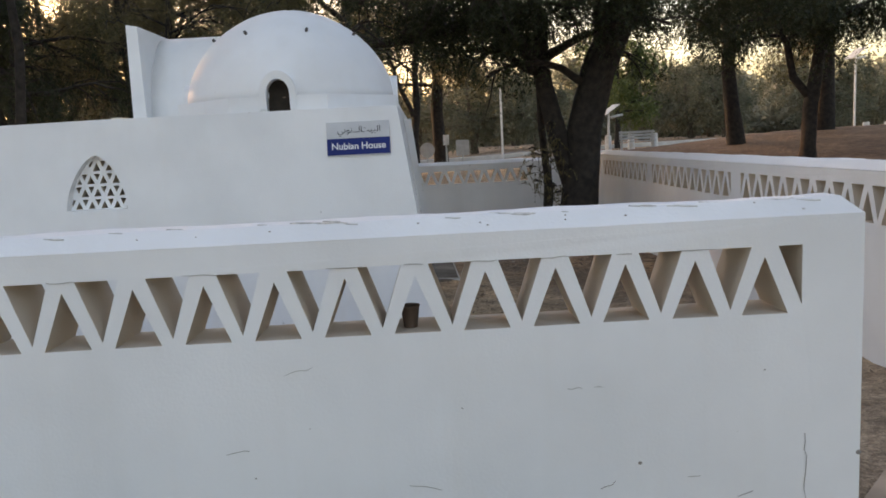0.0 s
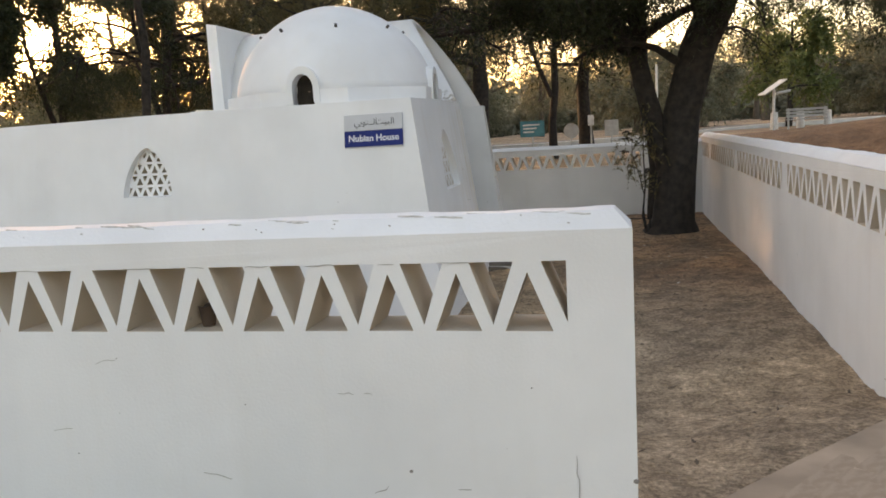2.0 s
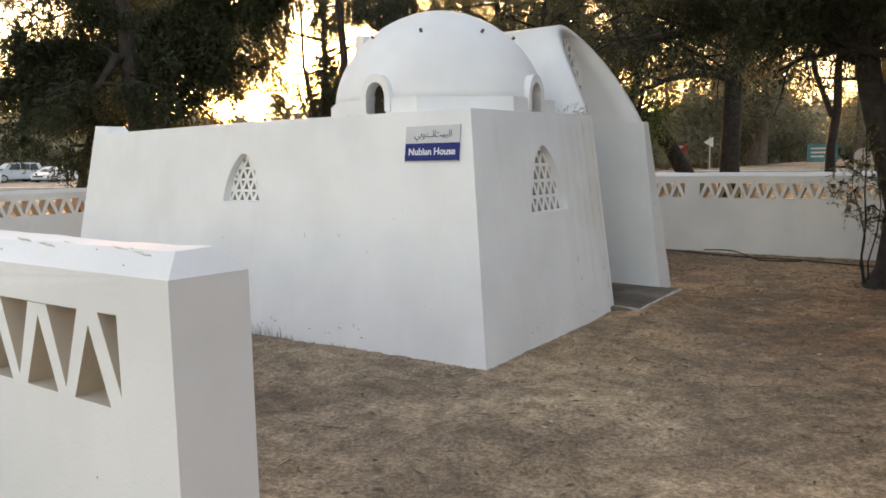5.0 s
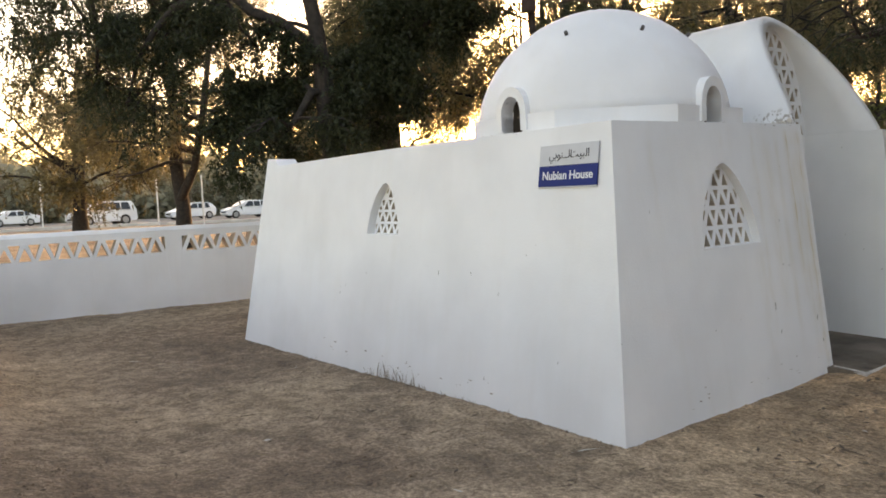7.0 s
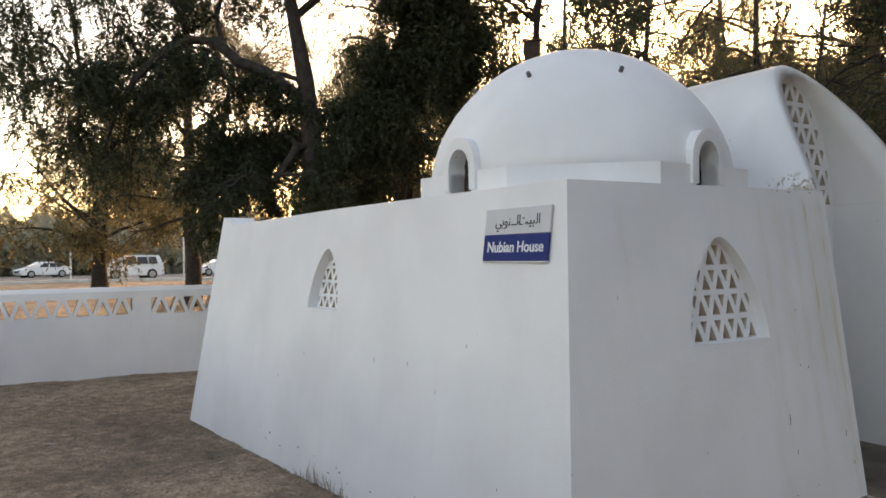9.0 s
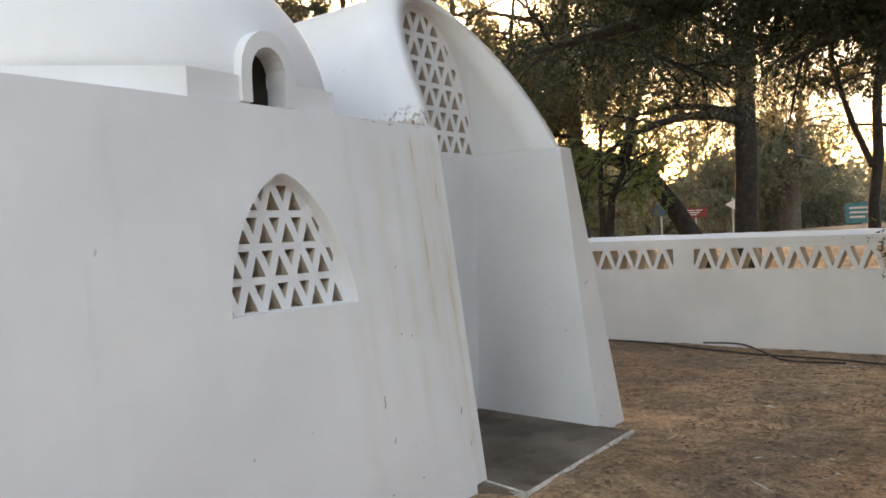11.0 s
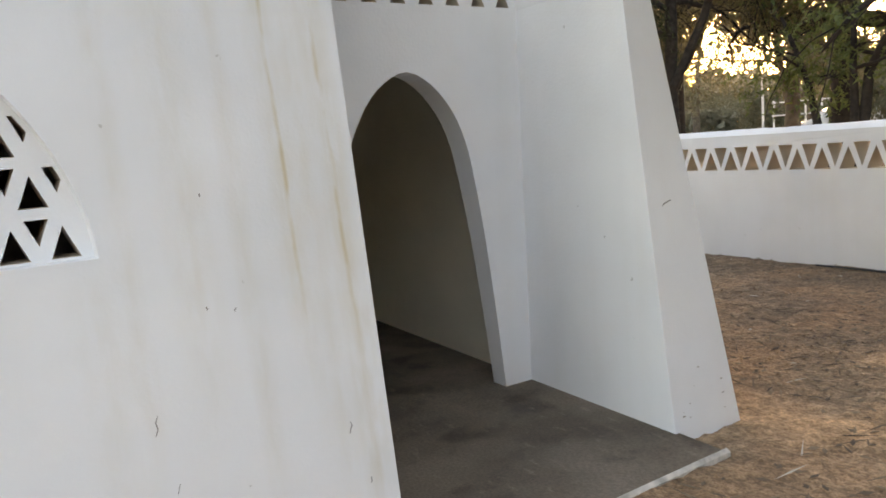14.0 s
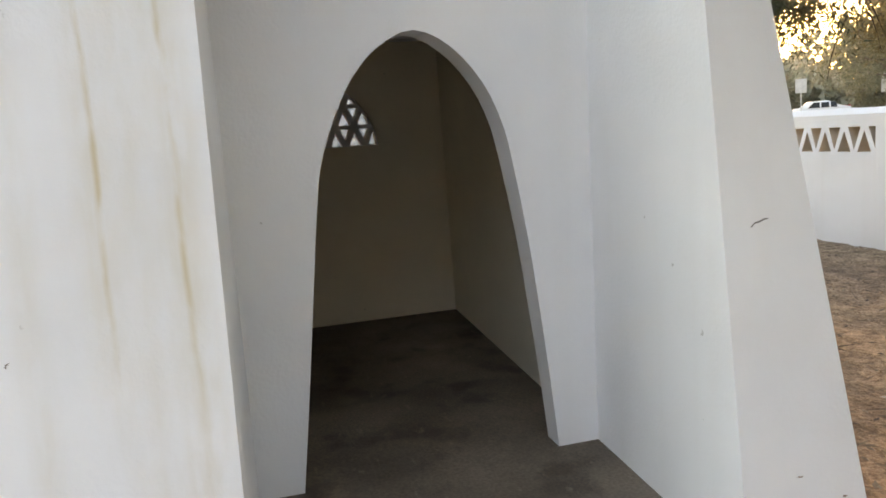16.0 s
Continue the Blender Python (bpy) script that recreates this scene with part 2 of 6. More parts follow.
def slab_with_holes(outer, holes, front, back):
    """A wall from a flat outline (u, v) with holes; front and back map (u, v) to places. Returns verts and faces."""
    from mathutils.geometry import tessellate_polygon
    loops = [[Vector((u, v, 0)) for u, v in loop] for loop in [outer, *holes]]
    flat = [(p.x, p.y) for loop in loops for p in loop]
    tris = tessellate_polygon(loops)
    n = len(flat)
    verts = [front(u, v) for u, v in flat] + [back(u, v) for u, v in flat]
    faces = []
    for a, b, c in tris:
        (ax, ay), (bx, by), (cx, cy) = flat[a], flat[b], flat[c]
        if (bx - ax) * (cy - ay) - (by - ay) * (cx - ax) < 0:
            b, c = c, b
        faces += [(a, b, c), (n + a, n + c, n + b)]
    at = 0
    for loop in loops:
        k = len(loop)
        for i in range(k):
            faces.append((at + i, n + at + i, n + at + (i + 1) % k, at + (i + 1) % k))
        at += k
    return verts, faces


def shaded_reveals(ob, normal):
    """Give the inner faces of openings the tan plaster, its shade put into the colour; normal: the way the wall faces.
    """
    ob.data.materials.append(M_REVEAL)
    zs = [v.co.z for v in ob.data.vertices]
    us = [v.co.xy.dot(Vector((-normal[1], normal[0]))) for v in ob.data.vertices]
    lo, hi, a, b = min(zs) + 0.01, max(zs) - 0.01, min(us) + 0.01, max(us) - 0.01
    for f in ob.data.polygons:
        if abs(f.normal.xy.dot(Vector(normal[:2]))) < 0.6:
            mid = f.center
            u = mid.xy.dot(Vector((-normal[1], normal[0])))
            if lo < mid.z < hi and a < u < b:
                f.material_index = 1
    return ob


def fixed(ob):
    """Make the normals of a closed mesh point outwards."""
    bm = bmesh.new()
    bm.from_mesh(ob.data)
    bmesh.ops.recalc_face_normals(bm, faces=bm.faces)
    bm.to_mesh(ob.data)
    bm.free()
    return ob


def block(verts8, mat, name, parent=None, label="", bevel=0.0):
    """A closed block from four lower and four upper corners, in the same order round."""
    bm = bmesh.new()
    v = [bm.verts.new(p) for p in verts8]
    for f in ((3, 2, 1, 0), (4, 5, 6, 7), (0, 1, 5, 4), (1, 2, 6, 5), (2, 3, 7, 6), (3, 0, 4, 7)):
        bm.faces.new([v[i] for i in f])
    if bevel:
        bmesh.ops.bevel(bm, geom=list(bm.edges), offset=bevel, segments=2, affect="EDGES", clamp_overlap=True)
    return part(name, bm, mat, parent, label)


def box(x0, x1, y0, y1, z0, z1, mat, name, parent=None, label="", bevel=0.0):
    return block([(x0, y0, z0), (x1, y0, z0), (x1, y1, z0), (x0, y1, z0), (x0, y0, z1), (x1, y0, z1), (x1, y1, z1), (x0, y1, z1)],
                 mat, name, parent, label, bevel)


def clip(poly, edge):
    """The part of a convex polygon inside a convex outline that runs anticlockwise."""
    out = poly
    for i in range(len(edge)):
        (ax, ay), (bx, by) = edge[i], edge[(i + 1) % len(edge)]
        side = lambda p: (bx - ax) * (p[1] - ay) - (by - ay) * (p[0] - ax)
        src, out = out, []
        for j in range(len(src)):
            p, q = src[j], src[(j + 1) % len(src)]
            sp, sq = side(p), side(q)
            if sp >= 0:
                out.append(p)
            if sp * sq < 0:
                k = sp / (sp - sq)
                out.append((p[0] + (q[0] - p[0]) * k, p[1] + (q[1] - p[1]) * k))
        if len(out) < 3:
            return []
    return out


def area(poly):
    return 0.5 * sum(poly[i][0] * poly[(i + 1) % len(poly)][1] - poly[(i + 1) % len(poly)][0] * poly[i][1] for i in range(len(poly)))


def pointed_arch(u0, u1, v0, v1, straight=0.0, n=17, power=1.7):
    """A pointed-arch outline, anticlockwise, from its foot."""
    mid, half = (u0 + u1) / 2, (u1 - u0) / 2
    right, left = [], []
    for i in range(n):
        k = 1 - (1 - i / (n - 1)) ** 1.7
        v = v0 + straight + (v1 - v0 - straight) * k
        w = half * max(0.0, 1 - k ** power) ** 0.64
        right.append((mid + w, v))
        left.append((mid - w, v))
    pts = ([(u0, v0)] if straight else []) + ([(u1, v0)] if straight else []) + right + left[::-1][1:]
    return pts


def grille_holes(outline, base, height, v0, rim=0.03):
    """Triangular holes, upright and hanging in turn, cut to a convex outline."""
    us, vs = [p[0] for p in outline], [p[1] for p in outline]
    cu, cv = sum(us) / len(us), sum(vs) / len(vs)
    small = [(u + (cu - u) * rim / max(0.05, math.hypot(cu - u, cv - v)), v + (cv - v) * rim / max(0.05, math.hypot(cu - u, cv - v))) for u, v in outline]
    holes = []
    row = 0
    v = v0
    while v < max(vs):
        k = math.floor(min(us) / base) - 1
        while k * base < max(us) + base:
            x = k * base + (0.5 * base if row % 2 else 0.0)
            b, h = base, height
            up = [(x + 0.20 * b, v + 0.11 * h), (x + 0.80 * b, v + 0.11 * h), (x + 0.5 * b, v + 0.74 * h)]
            dn = [(x + 0.76 * b, v + 0.89 * h), (x + b, v + 0.38 * h), (x + 1.24 * b, v + 0.89 * h)]
            for t in (up, dn):
                c = clip(t, small)
                if c and abs(area(c)) > 0.3 * abs(area(t)):
                    holes.append(c)
            k += 1
        v += height
        row += 1
    return holes


# ---- ground ----
def smooth01(k):
    k = max(0.0, min(1.0, k))
    return k * k * (3 - 2 * k)


def rise(x, y):
    """How far the park behind the yard lies above it."""
    return (0.72 + 0.26 * smooth01((x - 2) / 5)) * smooth01((y - 16.8) / 12) * smooth01((x + 20) / 12)


def terrain(x, y):
    """The height of the ground."""
    inner = -0.10 - 0.07 * smooth01((-x - 1) / 5) * smooth01((12 - y) / 3) + 0.05 * smooth01((-x - 6.5) / 3) - 0.06 * smooth01((y - 10.5) / 5)
    bank = smooth01((x - 1.6) / 1.3)
    inner += 0.06 * bank * (1 - smooth01((y - 9) / 4))
    w = smooth01((4.9 + 0.6 * bank - y) / 1.6) if x < 3.2 else 1.0 - smooth01((y - 4.0) / 9) * 0.9
    z = inner * (1 - w) + 0.13 * w
    far = max(-x - 11, y - 18, 0.0)
    z += 0.3 * smooth01(far / 50) + rise(x, y)
    z += 0.055 * math.exp(-((x - 0.3) / 0.5) ** 2 - ((y - 10.5) / 1.1) ** 4)
    d = math.hypot((x - 16) / 11, (y - 24) / 11)
    z += 0.8 * smooth01(1.25 - d)
    return z


def relief(x, y):
    """Trodden lumps and hollows of the sand."""
    prints = abs(noise.noise((x * 5.2 + 0.6 * noise.noise((x * 3, y * 3, 8)), y * 5.2, 3)))
    return 0.018 * noise.noise((x * 1.3, y * 1.3, 0)) + 0.03 * (0.35 - prints) * (0.6 + noise.noise((x * 0.7, y * 0.7, 9))) + 0.012 * noise.noise((x * 10.5, y * 10.5, 5))


def ground_sheet():
    def axis(c, near, far, fine, coarse):
        vals, v = [c], c
        while v < c + near:
            v += fine
            vals.append(v)
        step = fine
        while v < c + far:
            step = min(step * 1.35, coarse)
            v += step
            vals.append(v)
        return sorted(set(vals + [2 * c - q for q in vals]))
    xs, ys = axis(-1.0, 9.0, 900.0, 0.05, 90.0), axis(9.5, 7.0, 900.0, 0.05, 90.0)
    verts = []
    for y in ys:
        for x in xs:
            z = terrain(x, y)
            if abs(x) < 30 and abs(y - 7) < 30:
                z += relief(x, y)
            verts.append((x, y, z))
    w = len(xs)
    faces = [(j * w + i, j * w + i + 1, (j + 1) * w + i + 1, (j + 1) * w + i) for j in range(len(ys) - 1) for i in range(w - 1)]
    return tagged(mesh_ob("ground", verts, faces, M_SAND, smooth=True), "brown sandy soil with leaf litter and footprints", "ground", kind="structure")


ground = ground_sheet()

# ---- boundary walls ----
PITCH = 0.267


def zigzag_holes(u0, u1, z0, z1):
    """Triangles between zigzag bars, over a stretch of wall."""
    holes = []
    n = max(1, round((u1 - u0) / PITCH))
    p = (u1 - u0) / (n + 0.07)
    h = z1 - z0
    for i in range(n + 1):
        c = u0 + p * (i + 0.035)
        if i == 0:
            holes.append([(u0, z1), (u0, z0 + 0.13 * h), (c + 0.31 * p, z1)])
        elif i == n:
            holes.append([(c - 0.31 * p, z1), (u1, z0 + 0.13 * h), (u1, z1)])
        else:
            holes.append([(c - 0.31 * p, z1), (c, z0 + 0.09 * h), (c + 0.31 * p, z1)])
        if i < n:
            m = c + p / 2
            holes.append([(m - 0.335 * p, z0), (m + 0.335 * p, z0), (m, z0 + 0.85 * h)])
    return holes


def boundary_wall(name, start, end, thick, panels, base, lat0, lat1, top, label):
    """A wall from start to end (its seen face), thick to the left of that way. panels: stretches (u0, u1) with zigzag openings."""
    s, e = Vector((*start, 0)), Vector((*end, 0))
    way = (e - s).normalized()
    side = Vector((-way.y, way.x, 0))
    length = (e - s).length
    root = tagged(empty(name, (s.x, s.y, 0)), label, "wall", kind="structure")
    at = lambda u, v, d: way * u + side * d + Vector((0, 0, v))
    wob = lambda u, v, d: Vector((0, 0, 0.006 * noise.noise((u * 0.9 + s.x, v * 2, d + s.y)))) + side * 0.004 * noise.noise((u * 1.7, v * 3, s.x))
    cuts = [0.0]
    for a, b in panels:
        cuts += [max(0.0, a - 0.14), min(length, b + 0.14)]
    cuts = sorted(set(round(c, 4) for c in cuts + [length]))
    spans = []
    for a, b in zip(cuts, cuts[1:]):
        if b - a > 0.01:
            spans.append((a, b))
    rim = 0.063
    for a, b in spans:
        inside = [p for p in panels if p[0] >= a - 0.02 and p[1] <= b + 0.02]
        holes = [h for p in inside for h in zigzag_holes(p[0], p[1], lat0, lat1)]
        outer = [(a, base - 0.45), (b, base - 0.45), (b, top - rim), (a, top - rim)]
        vf = slab_with_holes(outer, holes, lambda u, v: at(u, v, 0.0) + wob(u, v, 0), lambda u, v: at(u, v, thick) + wob(u, v, 1))
        ob = fixed(mesh_ob("lattice_panel" if holes else "wall_section", *vf, M_WHITE, root))
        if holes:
            shaded_reveals(ob, (side.x, side.y))
    # coping: bevelled cap, many cross-sections, a little uneven
    prof = [(0.0, top - rim), (math.copysign(0.07, thick), top), (thick - math.copysign(0.07, thick), top), (thick, top - rim)]
    n = max(2, int(length / 0.07))
    verts, faces = [], []
    for i in range(n + 1):
        u = length * i / n
        for d, v in prof:
            uu = u
            if v == top and i in (0, n):
                uu = u + (0.06 if i == 0 else -0.06)
            verts.append(at(uu, v, d) + (Vector((0, 0, 0.009 * noise.noise((u * 2.1, d * 9, s.x)) + 0.004 * noise.noise((u * 9, d * 9, s.y)))) * (v == top)) + side * 0.004 * noise.noise((u * 4, v * 3, s.x)))
    k = len(prof)
    for i in range(n):
        for j in range(k):
            faces.append((i * k + j, i * k + (j + 1) % k, (i + 1) * k + (j + 1) % k, (i + 1) * k + j))
    faces += [tuple(range(k)), tuple(n * k + j for j in reversed(range(k)))]
    fixed(mesh_ob("coping", verts, faces, M_WHITE, root))
    return root


def panel_run(first, last, length=3.06, gap=0.28):
    out, u = [], first
    while u + 1.0 < last:
        out.append((u, min(u + length, last)))
        u += length + gap
    return out


boundary_wall("wall_front", (1.58, 2.928), (-10.6, 2.928), -0.258, panel_run(0.237, 11.2, 3.224), 0.1, 0.969, 1.233, 1.405,
              "white plastered garden wall with a zigzag openwork band")
boundary_wall("wall_east", (3.05, 4.53), (3.2, 16.5), -0.25, panel_run(0.30, 11.6), 0.0, 0.972, 1.238, 1.405,
              "white garden wall with zigzag openwork beside the path")
boundary_wall("wall_back", (3.45, 16.16), (-9.2, 16.335), -0.26, panel_run(1.44, 13.0), -0.15, 0.845, 1.108, 1.30,
              "white garden wall with zigzag openwork behind the house")
boundary_wall("wall_west", (-8.95, 16.5), (-10.44, 3.0), -0.26, [(2.66, 5.72), (6.0, 9.06), (9.34, 12.4)], -0.12, 0.825, 1.08, 1.25,
              "white garden wall with zigzag openwork towards the car park")

# ---- the house ----
house = tagged(empty("house", (-3, 9, 0)), "small white plastered house with dome, vault and lattice windows", "house")
house_inv = house.matrix_world.inverted()


def house_part(ob):
    ob.parent = house
    ob.matrix_parent_inverse = house_inv
    return ob


TOP = 2.06


def front_y(z):
    return 7.05 + 0.134 * z


def side_x(y, z):
    k = (y - 7.05) / 2.8
    return -0.056 - 0.041 * k - (0.139 - 0.002 * k) * z


def left_x(z):
    return -6.262 + 0.147 * z


LW = pointed_arch(-3.44, -2.88, 1.235, 1.735)
RW = pointed_arch(8.185, 8.975, 1.108, 1.755)

# front wall with its window, top with a small raised horn at the far end
outer = [(0.0, -0.5), (1.0, -0.5), (1.0, TOP), (0.5, TOP), (0.06, TOP - 0.03), (0.035, TOP + 0.06), (0.0, TOP + 0.07)]


def unit_x(u, z):
    a, b = left_x(z), side_x(front_y(z), z)
    return a + (b - a) * u


def x_to_unit(x, z):
    a, b = left_x(z), side_x(front_y(z), z)
    return (x - a) / (b - a)


lw_hole = [(x_to_unit(x, z), z) for x, z in LW]
vf = slab_with_holes(outer, [lw_hole], lambda u, z: (unit_x(u, z), front_y(z), z), lambda u, z: (unit_x(u, z), max(front_y(z) + 0.28, 7.45), z))
house_part(fixed(mesh_ob("front_wall", *vf, M_WHITE)))

# side wall with its window
outer = [(0.0, -0.5), (1.0, -0.5), (1.0, TOP + 0.03), (0.0, TOP)]


def unit_y(u, z):
    a, b = front_y(z), 9.854 + 0.011 * z
    return a + (b - a) * u


def y_to_unit(y, z):
    a, b = front_y(z), 9.854 + 0.011 * z
    return (y - a) / (b - a)


rw_hole = [(y_to_unit(y, z), z) for y, z in RW]
vf = slab_with_holes(outer, [rw_hole], lambda u, z: (side_x(unit_y(u, z), z), unit_y(u, z) + 0.002, z),
                     lambda u, z: (min(side_x(unit_y(u, z), z) - 0.28, -0.55), unit_y(u, z) + 0.002, z))
house_part(fixed(mesh_ob("side_wall", *vf, M_SIDE)))


def grille(name, outline, plane, base, height, v0, thick, axis, rim=0.02):
    holes = grille_holes(outline, base, height, v0, rim)
    if axis == "y":      # lies across y, u is x
        vf = slab_with_holes(outline, holes, lambda u, v: (u, plane(u, v), v), lambda u, v: (u, plane(u, v) + thick, v))
    else:                # lies across x, u is y
        vf = slab_with_holes(outline, holes, lambda u, v: (plane(u, v), u, v), lambda u, v: (plane(u, v) - thick, u, v))
    ob = fixed(mesh_ob(name, *vf, M_WHITE, label="white openwork lattice of triangles"))
    return house_part(shaded_reveals(ob, (0, 1) if axis == "y" else (1, 0)))


def grow(outline, d):
    us, vs = [p[0] for p in outline], [p[1] for p in outline]
    cu, cv = sum(us) / len(us), sum(vs) / len(vs)
    return [(u + (u - cu) * d, v + (v - cv) * d) for u, v in outline]


grille("window_grille", grow(LW, 0.02), lambda x, z: front_y(z) + 0.09, 0.118, 0.118, 1.225, 0.11, "y")
grille("window_grille", grow(RW, 0.02), lambda y, z: side_x(y, z) - 0.075, 0.138, 0.155, 1.098, 0.13, "x")

# flat roof round the dome, with an eight-sided opening
CX, CY, APO, SKEW = -1.5, 8.53, 1.105, radians(2.3)


def octagon(apothem, turn=0.5):
    r = apothem / math.cos(math.pi / 8)
    return [(CX + r * math.cos(math.pi / 4 * (i + turn) + SKEW), CY + r * math.sin(math.pi / 4 * (i + turn) + SKEW)) for i in range(8)]


outer = [(-5.6, 7.36), (-0.36, 7.36), (-0.40, 9.86), (-5.6, 9.86)]
vf = slab_with_holes(outer, [octagon(0.98)], lambda u, v: (u, v, TOP - 0.025), lambda u, v: (u, v, TOP - 0.2))
house_part(fixed(mesh_ob("roof", *vf, M_WHITE)))
DORMER_W, DORMER_Z = 0.108, 2.345


def drum():
    """Eight-sided ring with a notch for each dormer in its four main sides."""
    ring = []
    corners = octagon(APO, -0.5)
    for k in range(8):
        ring.append(corners[k])
        if k % 2 == 0:
            a = k * math.pi / 4 + SKEW
            for u, d in ((-DORMER_W, APO), (-DORMER_W, 0.975), (DORMER_W, 0.975), (DORMER_W, APO)):
                ring.append((CX + d * math.cos(a) - u * math.sin(a), CY + d * math.sin(a) + u * math.cos(a)))
    vf = slab_with_holes(ring, [octagon(0.96, -0.5)], lambda u, v: (u, v, 2.205), lambda u, v: (u, v, TOP - 0.03))
    return house_part(fixed(mesh_ob("drum", *vf, M_WHITE)))


drum()


def dome():
    bm = bmesh.new()
    rings = []
    for shell, (r0, h0) in enumerate(((1.09, 0.965), (1.0, 0.885))):
        for i in range(15):
            a = math.pi / 2 * i / 14
            r, z = r0 * math.cos(a) ** 1.05, 2.19 + h0 * math.sin(a) ** 1.1
            if i == 14:
                rings.append([bm.verts.new((CX, CY, z))])
            else:
                rings.append([bm.verts.new((CX + r * math.cos((q - 0.5) * math.tau / 96 + SKEW), CY + r * math.sin((q - 0.5) * math.tau / 96 + SKEW),
                                            z + 0.006 * noise.noise((q * 0.4, i * 0.5, 7)))) for q in range(96)])
    def skin(rs, flip):
        for lo, hi in zip(rs, rs[1:]):
            for q in range(96):
                if lo[0].co.z < 2.31 and q % 24 in (23, 0, 1):
                    continue          # open towards the dormers
                p = (q + 1) % 96
                f = [lo[q], lo[p], hi[0]] if len(hi) == 1 else [lo[q], lo[p], hi[p], hi[q]]
                bm.faces.new(f[::-1] if flip else f)
    skin(rings[:15], False)
    skin(rings[15:], True)
    for q in range(96):
        if q % 24 in (23, 0, 1):
            continue
        p = (q + 1) % 96
        bm.faces.new([rings[0][p], rings[0][q], rings[15][q], rings[15][p]])
    return house_part(part("dome", bm, M_WHITE, smooth=True))


dome()


M_NICHE = simple("niche_shade_brown", (0.065, 0.05, 0.038), 0.9, vary=0.3, scale=8)


def dormer(angle):
    """A small arched hood that runs out of the dome to the edge of the drum, filled by a shade-dark sheet."""
    def ring(w, h0, z0, n=10):
        return [(w, z0)] + [(w * math.cos(a), h0 + w * 1.25 * math.sin(a)) for a in (math.pi * i / n for i in range(n + 1))] + [(-w, z0)]
    c, s = math.cos(angle), math.sin(angle)
    put = lambda u, d, z: (CX + d * c - u * s, CY + d * s + u * c, z)
    bm = bmesh.new()
    ins, out = ring(DORMER_W, 2.225, 2.085), ring(DORMER_W + 0.062, 2.225, 2.085)
    d0, d1 = 0.60, APO + 0.02
    grid = [[bm.verts.new(put(u, d, z)) for u, z in loop] for loop, d in ((out, d0), (out, d1), (ins, d1), (ins, d0))]
    for a, b in zip(grid, grid[1:]):
        for i in range(len(a) - 1):
            bm.faces.new((a[i], a[i + 1], b[i + 1], b[i]))
    hood = house_part(part("dormer", bm, M_WHITE))
    bm = bmesh.new()
    # added sheet, its dark colour standing for the unlit inside
    bm.faces.new([bm.verts.new(put(u * 1.02, 0.99, z)) for u, z in ring(DORMER_W, 2.225, 2.06)])
    bmesh.ops.solidify(bm, geom=bm.faces[:], thickness=0.02)
    house_part(part("dormer_back", bm, M_NICHE, label="dark brown sheet standing for the shade inside the dormer"))
    return hood


for k in range(4):
    dormer(k * math.pi / 2 + SKEW)


M_VENT = simple("grey_clay", (0.11, 0.10, 0.095), 0.9)


def vent(angle):
    bm = bmesh.new()
    m = Matrix.Translation((CX + 0.775 * math.cos(angle), CY + 0.775 * math.sin(angle), 2.845)) @ Euler((0, radians(50), angle)).to_matrix().to_4x4()
    bmesh.ops.create_cone(bm, cap_ends=True, segments=14, radius1=0.015, radius2=0.015, depth=0.05, matrix=m)
    return house_part(part("vent_hole", bm, M_VENT, label="small dark clay vent"))


for k in range(8):
    vent(math.pi / 8 + k * math.pi / 4)

# barrel vault over the porch and back room, its front edge swept back as it rises
VY, VA, VB, VZ = 10.595, 0.70, 1.09, 2.06


def lip_x(z):
    """How far the front edge stands out, by height."""
    return -0.093 - 0.13 * z if z < VZ else -0.365 - 0.48 * (z - VZ) - 0.12 * (z - VZ) ** 2


def vault():
    bm = bmesh.new()
    n, stations = 32, 12
    loops = []
    for th in (0.0, 0.095):
        rows = []
        for j in range(stations + 1):
            k = j / stations
            row = []
            for i in range(n + 1):
                a = math.pi * i / n
                y = VY + (VA + 0.025 + th) * -math.cos(a)
                z = VZ - 0.06 + (VB + 0.06 + th) * math.sin(a) ** 1.12
                x0 = lip_x(z) - (0.06 * max(0.0, 1 - (z - 1.98) / 0.22) if y < VY else 0.0)
                x = x0 + (-3.52 - x0) * k
                g = (1 - math.cos(a)) / 2
                row.append(bm.verts.new((x, y - (0.03 + 0.017 * g) * (x + 0.9) + 0.02 * g, z)))
            rows.append(row)
        loops.append(rows)
    for rows in loops:
        for a, b in zip(rows, rows[1:]):
            for i in range(n):
                bm.faces.new((a[i], a[i + 1], b[i + 1], b[i]))
    for j in (0, stations):
        for i in range(n):
            bm.faces.new((loops[0][j][i], loops[0][j][i + 1], loops[1][j][i + 1], loops[1][j][i]))
    for i in (0, n):
        for j in range(stations):
            bm.faces.new((loops[0][j][i], loops[0][j + 1][i], loops[1][j + 1][i], loops[1][j][i]))
    return house_part(part("vault", bm, M_VAULT, smooth=True))


vault()
# walls under the vault: porch jamb, wing, back wall
block_ = lambda name, v, mat=M_WHITE: house_part(block(v, mat, name))
block_("wing_wall", [(-0.036, 11.294, -0.4), (-0.059, 11.83, -0.4), (-1.24, 11.88, -0.4), (-1.24, 11.358, -0.4),
                     (-0.314, 11.309, 2.06), (-0.318, 11.485, 2.06), (-1.24, 11.544, 2.06), (-1.24, 11.352, 2.06)])
